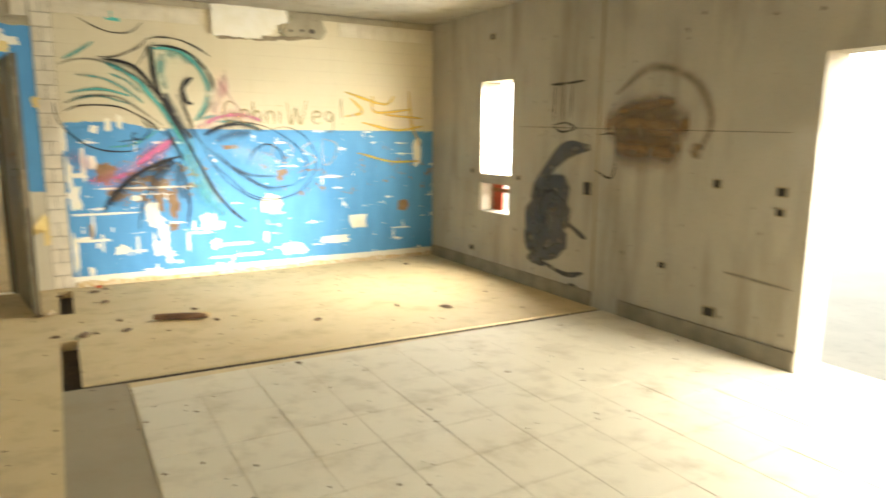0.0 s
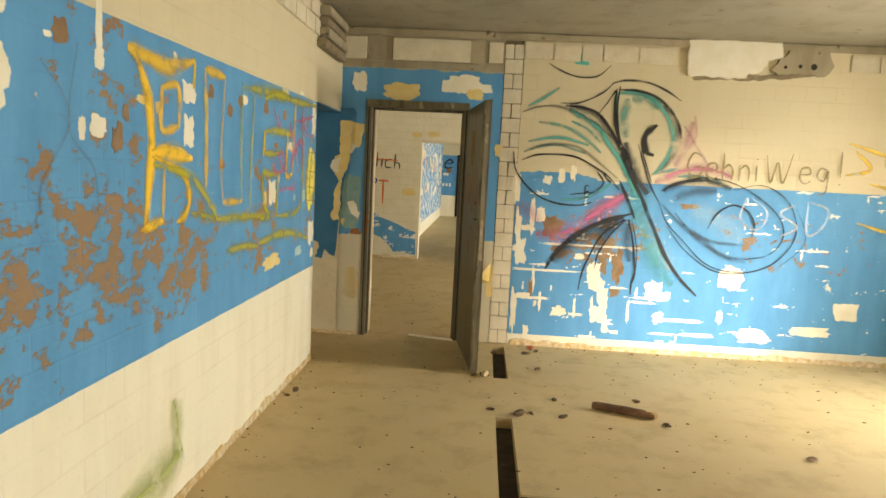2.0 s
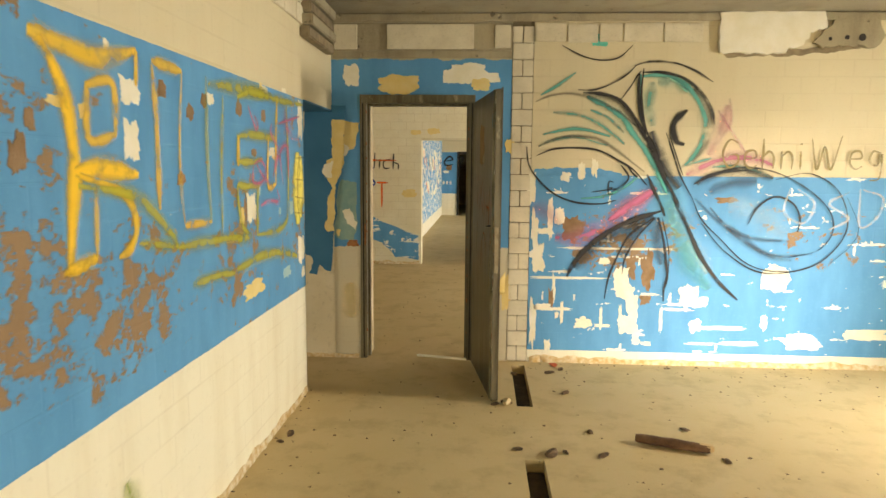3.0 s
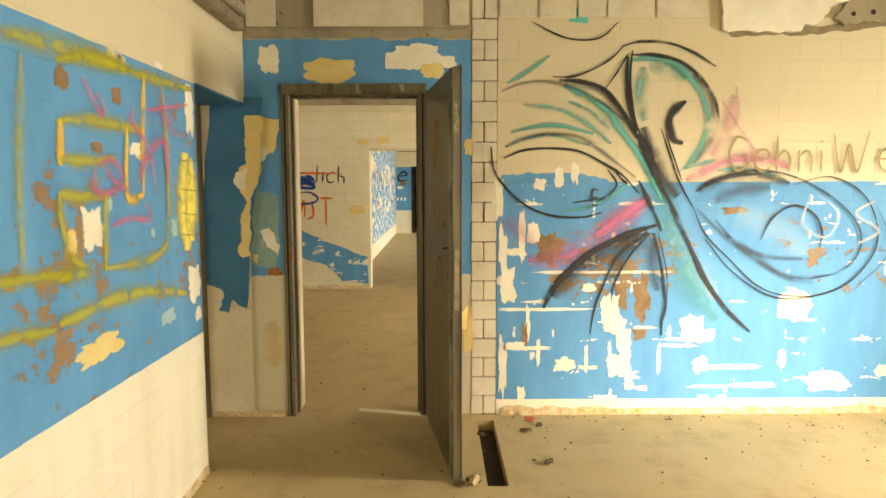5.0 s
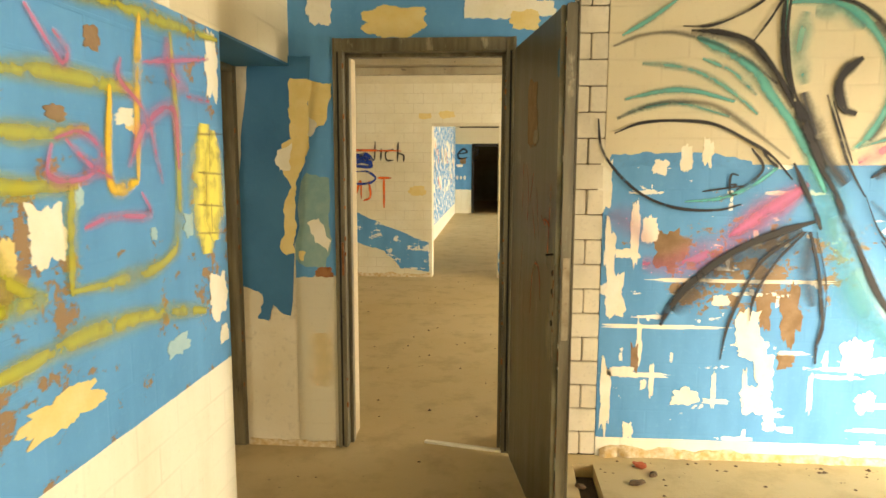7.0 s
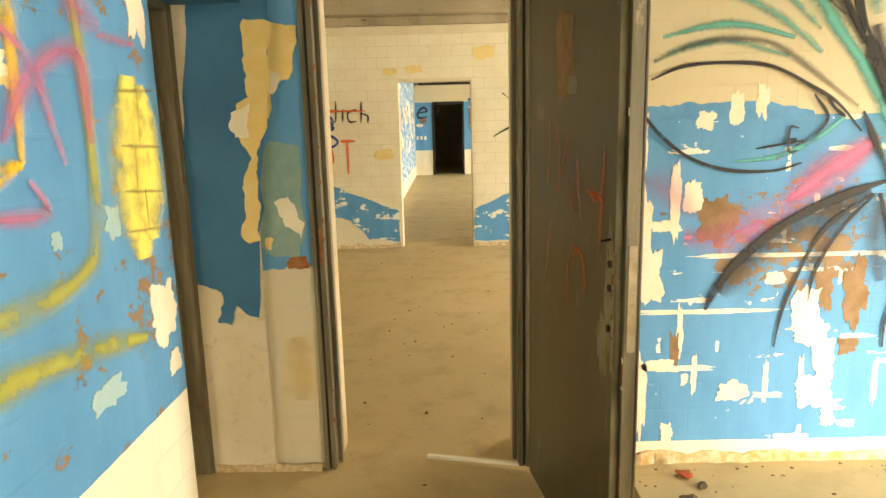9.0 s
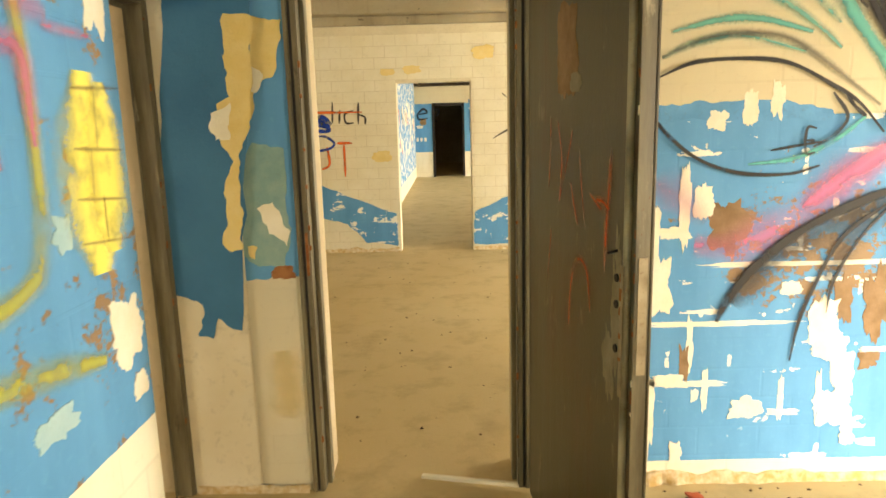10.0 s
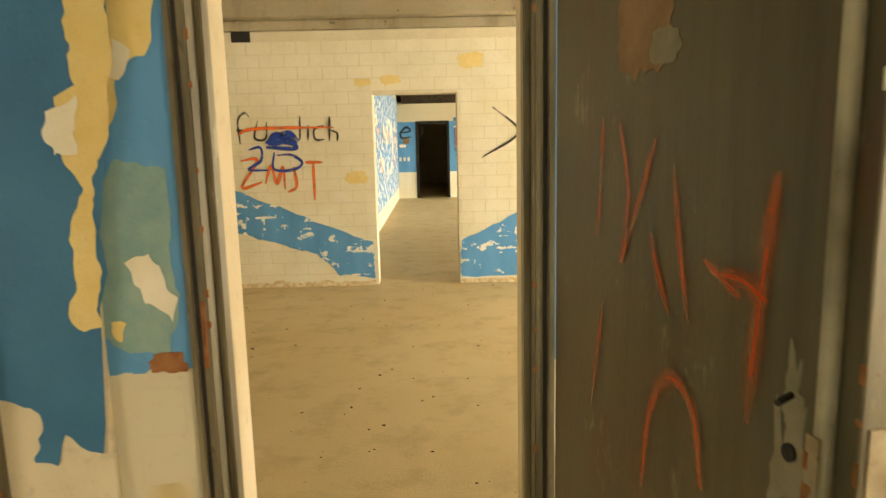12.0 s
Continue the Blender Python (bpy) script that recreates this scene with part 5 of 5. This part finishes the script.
# over the doorway: pale blocks between grey mortar patches
tagged(part("lintel_band", box(-1.555, -0.165, 7.045, 7.064, 2.385, 2.44, 0.006), M["beam"]), "rough grey mortar band over the doorway", "lintel", kind="structure")
tagged(part("lintel_fill", box(-1.555, -0.165, 7.050, 7.066, 2.444, 2.650, 0.006), M["beam"]), "grey mortar between blocks over the doorway", "lintel", kind="structure")
for x0, x1 in ((-1.54, -1.36), (-1.13, -0.46)):
    blocks(course, x0, x1, 7.034, 2.452, 0.185, 0.03)
blocks(course, -0.30, -0.18, 7.036, 2.46, 0.17, 0.03)
# large pale patch hanging below the ceiling, with broken holes beside it
tagged(polygon_patch("back", "bare", [(1.36, 2.718), (2.13, 2.718), (2.14, 2.60), (2.02, 2.56), (1.98, 2.47), (1.88, 2.45), (1.86, 2.41), (1.38, 2.42)], 0.035, "plaster_patch", thick=True), "ragged pale plaster patch under the ceiling")
polygon_patch("back", "mortar", [(1.40, 2.44), (2.10, 2.46), (2.45, 2.50), (2.45, 2.46), (2.05, 2.41), (1.45, 2.39)], 0.006)
tagged(polygon_patch("back", "beam", [(2.06, 2.50), (2.12, 2.44), (2.30, 2.47), (2.50, 2.46), (2.56, 2.56), (2.52, 2.655), (2.20, 2.66), (2.12, 2.58)], 0.034, "broken_block", thick=True), "broken grey block under the ceiling")
for hx, hz, hr in ((2.17, 2.52, 0.014), (2.29, 2.53, 0.016), (2.40, 2.53, 0.026)):
    bm = bmesh.new()
    bmesh.ops.create_cone(bm, cap_ends=True, segments=14, radius1=hr, radius2=hr, depth=0.004, matrix=pose(hx, 7.0255, hz, 90))
    tagged(part("block_hole", bm, M["dark"]), "dark round hole in a broken block", "hole", kind="structure")
# stacked dark bricks in the broken end of the lintel beam
stack = thing("brick_stack", "dark rough bricks in the broken beam end", "bricks")
for i in range(4):
    bm = box(-1.568, -1.50 + 0.015 * (i % 2), 6.15 + 0.02 * i, 6.86, 2.38 + i * 0.082, 2.45 + i * 0.082, 0.008)
    part("brick", bm, M["beam"] if i % 2 else M["mortar"], stack)

# ---- crumbling feet of the walls ----


def crumble(name, face, u0, u1, top, out, seed):
    """A ragged strip of broken plaster along the foot of a wall."""
    r = random.Random(seed)
    bm = bmesh.new()
    n = int((u1 - u0) / 0.03)
    prev = None
    for i in range(n + 1):
        u = u0 + (u1 - u0) * i / n
        h = top * (0.55 + 0.9 * abs(noise.noise((u * 4, seed, 0)))) + r.uniform(0, 0.012)
        o = out * (0.4 + abs(noise.noise((u * 9, seed, 4))) * 1.2)
        cur = [bm.verts.new(FACES[face](u, z, d)) for z, d in ((h, -0.002), (h * 0.9, o * 0.6), (h * 0.35, o), (0.0, o * 1.3), (0, -0.002))]
        if prev:
            for k in range(4):
                bm.faces.new((prev[k], cur[k], cur[k + 1], prev[k + 1]))
        prev = cur
    return tagged(part(name, bm, M["plinth"]), "crumbled ochre plaster along the wall foot", "plinth", kind="structure")


crumble("plinth_north", "back", 0.02, 3.88, 0.055, 0.02, 1)
crumble("plinth_west", "left", -3.4, 6.20, 0.05, 0.015, 2)
crumble("plinth_far", "w2", -4.1, -1.36, 0.06, 0.02, 3)
crumble("plinth_far_east", "w2", -0.47, 3.8, 0.06, 0.02, 4)
crumble("plinth_reveal", "reveal", -1.83, -1.36, 0.04, 0.012, 5)
# darker strip along the foot of the concrete wall
for y0, y1 in ((2.33, 3.885),) + ((4.2, 7.05),):
    tagged(part("baseboard", box(3.872, 3.889, y0, y1, 0, 0.13, 0.004), M["foot"]), "dark band along the concrete wall foot", "baseboard", kind="structure")
tagged(part("panel_joint", box(3.884, 3.889, 4.19, 4.215, 0.13, CEIL, 0.001), M["groove"]), "filled joint between concrete panels", "joint", kind="structure")

# sockets and holes in the concrete wall
for y, z, w, h in ((3.01, 1.15, 0.05, 0.05), (2.53, 1.13, 0.06, 0.05), (2.53, 1.0, 0.05, 0.04), (3.0, 0.24, 0.09, 0.06), (4.31, 1.02, 0.09, 0.11), (6.14, 0.23, 0.07, 0.05), (3.45, 0.50, 0.05, 0.04), (5.80, 2.45, 0.05, 0.05), (6.15, 1.08, 0.04, 0.04), (5.3, 1.05, 0.04, 0.04)):
    sk = thing("wall_socket", "empty dark socket box in the concrete wall", "socket box", (3.887, y, z), "socket boxes")
    part("rim", box(-0.004, 0.004, -w / 2 - 0.008, w / 2 + 0.008, -h / 2 - 0.008, h / 2 + 0.008, 0.002), M["groove"], sk)
    part("opening", box(-0.006, 0.0, -w / 2, w / 2, -h / 2, h / 2, 0.002), M["dark"], sk)

# red board seen in the small lower opening
bd = thing("red_board", "broken red board leaning in the small opening", "board", (4.08, 5.8, 0.66))
bm = box(-0.012, 0.012, 0.02, 0.24, 0, 0.28, 0.003)
part("board", bm, M["red"], bd)
part("rail", box(-0.02, 0.02, -0.30, 0.24, 0.20, 0.24, 0.003), M["rust"], bd)

# ---- loose things on the floor ----


def log():
    ob = thing("split_log", "short split piece of brown wood with a pale broken end", "log", (0.72, 5.44, 0))
    bm = bmesh.new()
    rings = []
    for i in range(15):
        t = i / 14
        r = 0.030 * (1 + 0.18 * noise.noise((t * 6, 1, 1))) * (0.75 if i in (0, 14) else 1) * (1.12 if 5 < i < 8 else 1)
        rings.append([bm.verts.new((-0.215 + 0.40 * t, r * math.cos(a) * (1 + 0.15 * noise.noise((t * 4, a, 2))), 0.027 + r * 0.85 * math.sin(a))) for a in [math.tau * k / 12 for k in range(12)]])
    for p, q in zip(rings, rings[1:]):
        for k in range(12):
            bm.faces.new((p[k], p[(k + 1) % 12], q[(k + 1) % 12], q[k]))
    bm.faces.new(rings[0]), bm.faces.new(rings[-1])
    part("bark", bm, M["wood"], ob)
    part("broken_end", box(0.12, 0.205, -0.018, 0.018, 0.012, 0.052, 0.008), M["cut_wood"], ob, "pale broken end")
    ob.rotation_euler = (0, 0, radians(-20))


log()


def lump(name, label, x, y, s, seed, mat="rubble", flat=0.32):
    """A small broken piece lying on the floor."""
    bm = bmesh.new()
    bmesh.ops.create_icosphere(bm, subdivisions=2, radius=s)
    for v in bm.verts:
        k = 1 + 0.55 * noise.noise(v.co * (1.3 / s) + Vector((seed, 0, 0)))
        v.co = Vector((v.co.x * k, v.co.y * k * 0.55, v.co.z * k * flat))
    low = min(v.co.z for v in bm.verts)
    for v in bm.verts:
        v.co.z -= low
    ob = tagged(part(name, bm, M[mat]), label, "rubble", "rubble on the floor")
    ob.matrix_world = pose(x, y, -0.001, 0, 0, seed * 57)
    return ob


for i, (x, y, s) in enumerate(((0.02, 5.29, 0.05), (0.10, 5.33, 0.025), (-0.16, 5.35, 0.03), (0.22, 6.30, 0.035), (0.95, 5.28, 0.03), (-0.20, 6.08, 0.04), (-0.27, 6.05, 0.03), (-1.47, 5.45, 0.035), (-1.50, 5.35, 0.025),
                              (0.30, 5.30, 0.035), (0.28, 5.62, 0.03), (0.85, 5.70, 0.03), (1.65, 4.9, 0.035), (2.4, 5.0, 0.03), (2.75, 4.75, 0.05), (0.15, 6.75, 0.04), (0.25, 6.85, 0.03), (-0.12, 6.7, 0.03), (-1.0, 3.2, 0.03), (-0.95, 3.05, 0.025), (1.2, 4.0, 0.025), (3.3, 6.6, 0.035), (-0.45, 7.1, 0.03))):
    lump("rubble_piece", "small broken piece of brown rubble on the floor", x, y, s, i + 1)
lump("brick_piece", "red brick chip by the wall foot", 0.20, 6.93, 0.035, 31, "red", 0.4)
lump("plaster_lump", "pale plaster lump by the door", -0.20, 6.06, 0.05, 33, "plinth", 0.4)

# fallen flap of ochre paint by the doorway
bm = bmesh.new()
vs = [bm.verts.new(p) for p in ((-0.30, 7.05, 0.52), (-0.19, 7.05, 0.56), (-0.185, 7.0, 0.74), (-0.24, 6.985, 0.66), (-0.29, 6.99, 0.60))]
bm.faces.new(vs)
bmesh.ops.solidify(bm, geom=bm.faces[:], thickness=0.003)
tagged(part("paint_flap", bm, M["ochre"]), "curled flap of ochre paint hanging from the wall", "paint flap")

# dust crumbs, too many to count
rd = random.Random(11)
bm = bmesh.new()
for i in range(700):
    if i < 420:
        x, y = rd.uniform(-1.5, 3.8), rd.uniform(2.2, 7.0)
    elif i < 560:
        x, y = (-1.56 + abs(rd.gauss(0, 0.10)), rd.uniform(1, 6.3)) if i % 2 else (rd.uniform(0, 3.8), 7.02 - abs(rd.gauss(0, 0.12)))
    else:
        x, y = rd.uniform(-2.5, 1.5), rd.uniform(7.4, 12.2)
    s = rd.uniform(0.003, 0.011) * (1.5 if rd.random() > 0.9 else 1)
    a = rd.uniform(0, 6.28)
    ring = [bm.verts.new((x + s * rd.uniform(0.6, 1.6) * math.cos(a + k * 1.57), y + s * rd.uniform(0.5, 1) * math.sin(a + k * 1.57), 0.0005)) for k in range(4)]
    top = bm.verts.new((x, y, s * 0.7))
    for k in range(4):
        bm.faces.new((ring[k], ring[(k + 1) % 4], top))
tagged(part("floor_crumbs", bm, M["rubble"]), "scattered brown crumbs and leaf bits on the floor", "crumbs", kind="stuff")

# ---- floor slabs by the openings ----
rs = random.Random(8)
slab_mesh = [mesh_of("floor_slab", box(-0.1657, 0.1657, -0.1657, 0.1657, -0.05, 0.0, 0.0015), M["slab"]) for k in range(1)]
slab_bed = slab("slab_bed", [(0.215, -3.75), (3.89, -3.75), (3.89, 4.06), (0.215, 4.165)], -0.12, -0.004, M["floor"], floor)
for i in range(11):
    for j in range(22):
        ob = new("floor_slab", slab_mesh[0])
        ob.location = (0.3845 + i * 0.333, 3.905 - j * 0.333, rs.uniform(-0.002, 0.0005))
        ob.rotation_euler = (rs.uniform(-0.003, 0.003), rs.uniform(-0.003, 0.003), rs.uniform(-0.004, 0.004))
        ob.parent = floor

# ---- blocks of the far wall ----
far_mesh = {}
for r in range(20):
    z = 0.006 + r * 0.125
    x = -2.95 + 0.125 * (r % 2)
    while x < 0.45:
        a, b = x, x + 0.242
        x += 0.25
        if z < 1.97:
            if a < -1.345 < b:
                b = -1.345
            if a < -0.48 < b:
                a = -0.48
            if -1.345 <= a and b <= -0.48 or b - a < 0.02:
                continue
        key = round(b - a, 3)
        if key not in far_mesh:
            far_mesh[key] = mesh_of("block", box(-key / 2, key / 2, 0, 0.02, 0, 0.117, 0.003), M["far_block"])
        ob = new("block", far_mesh[key])
        ob.location = ((a + b) / 2, 12.3235 + rb.uniform(-0.0008, 0.001), z)
        ob.parent = WALLS["w2"]
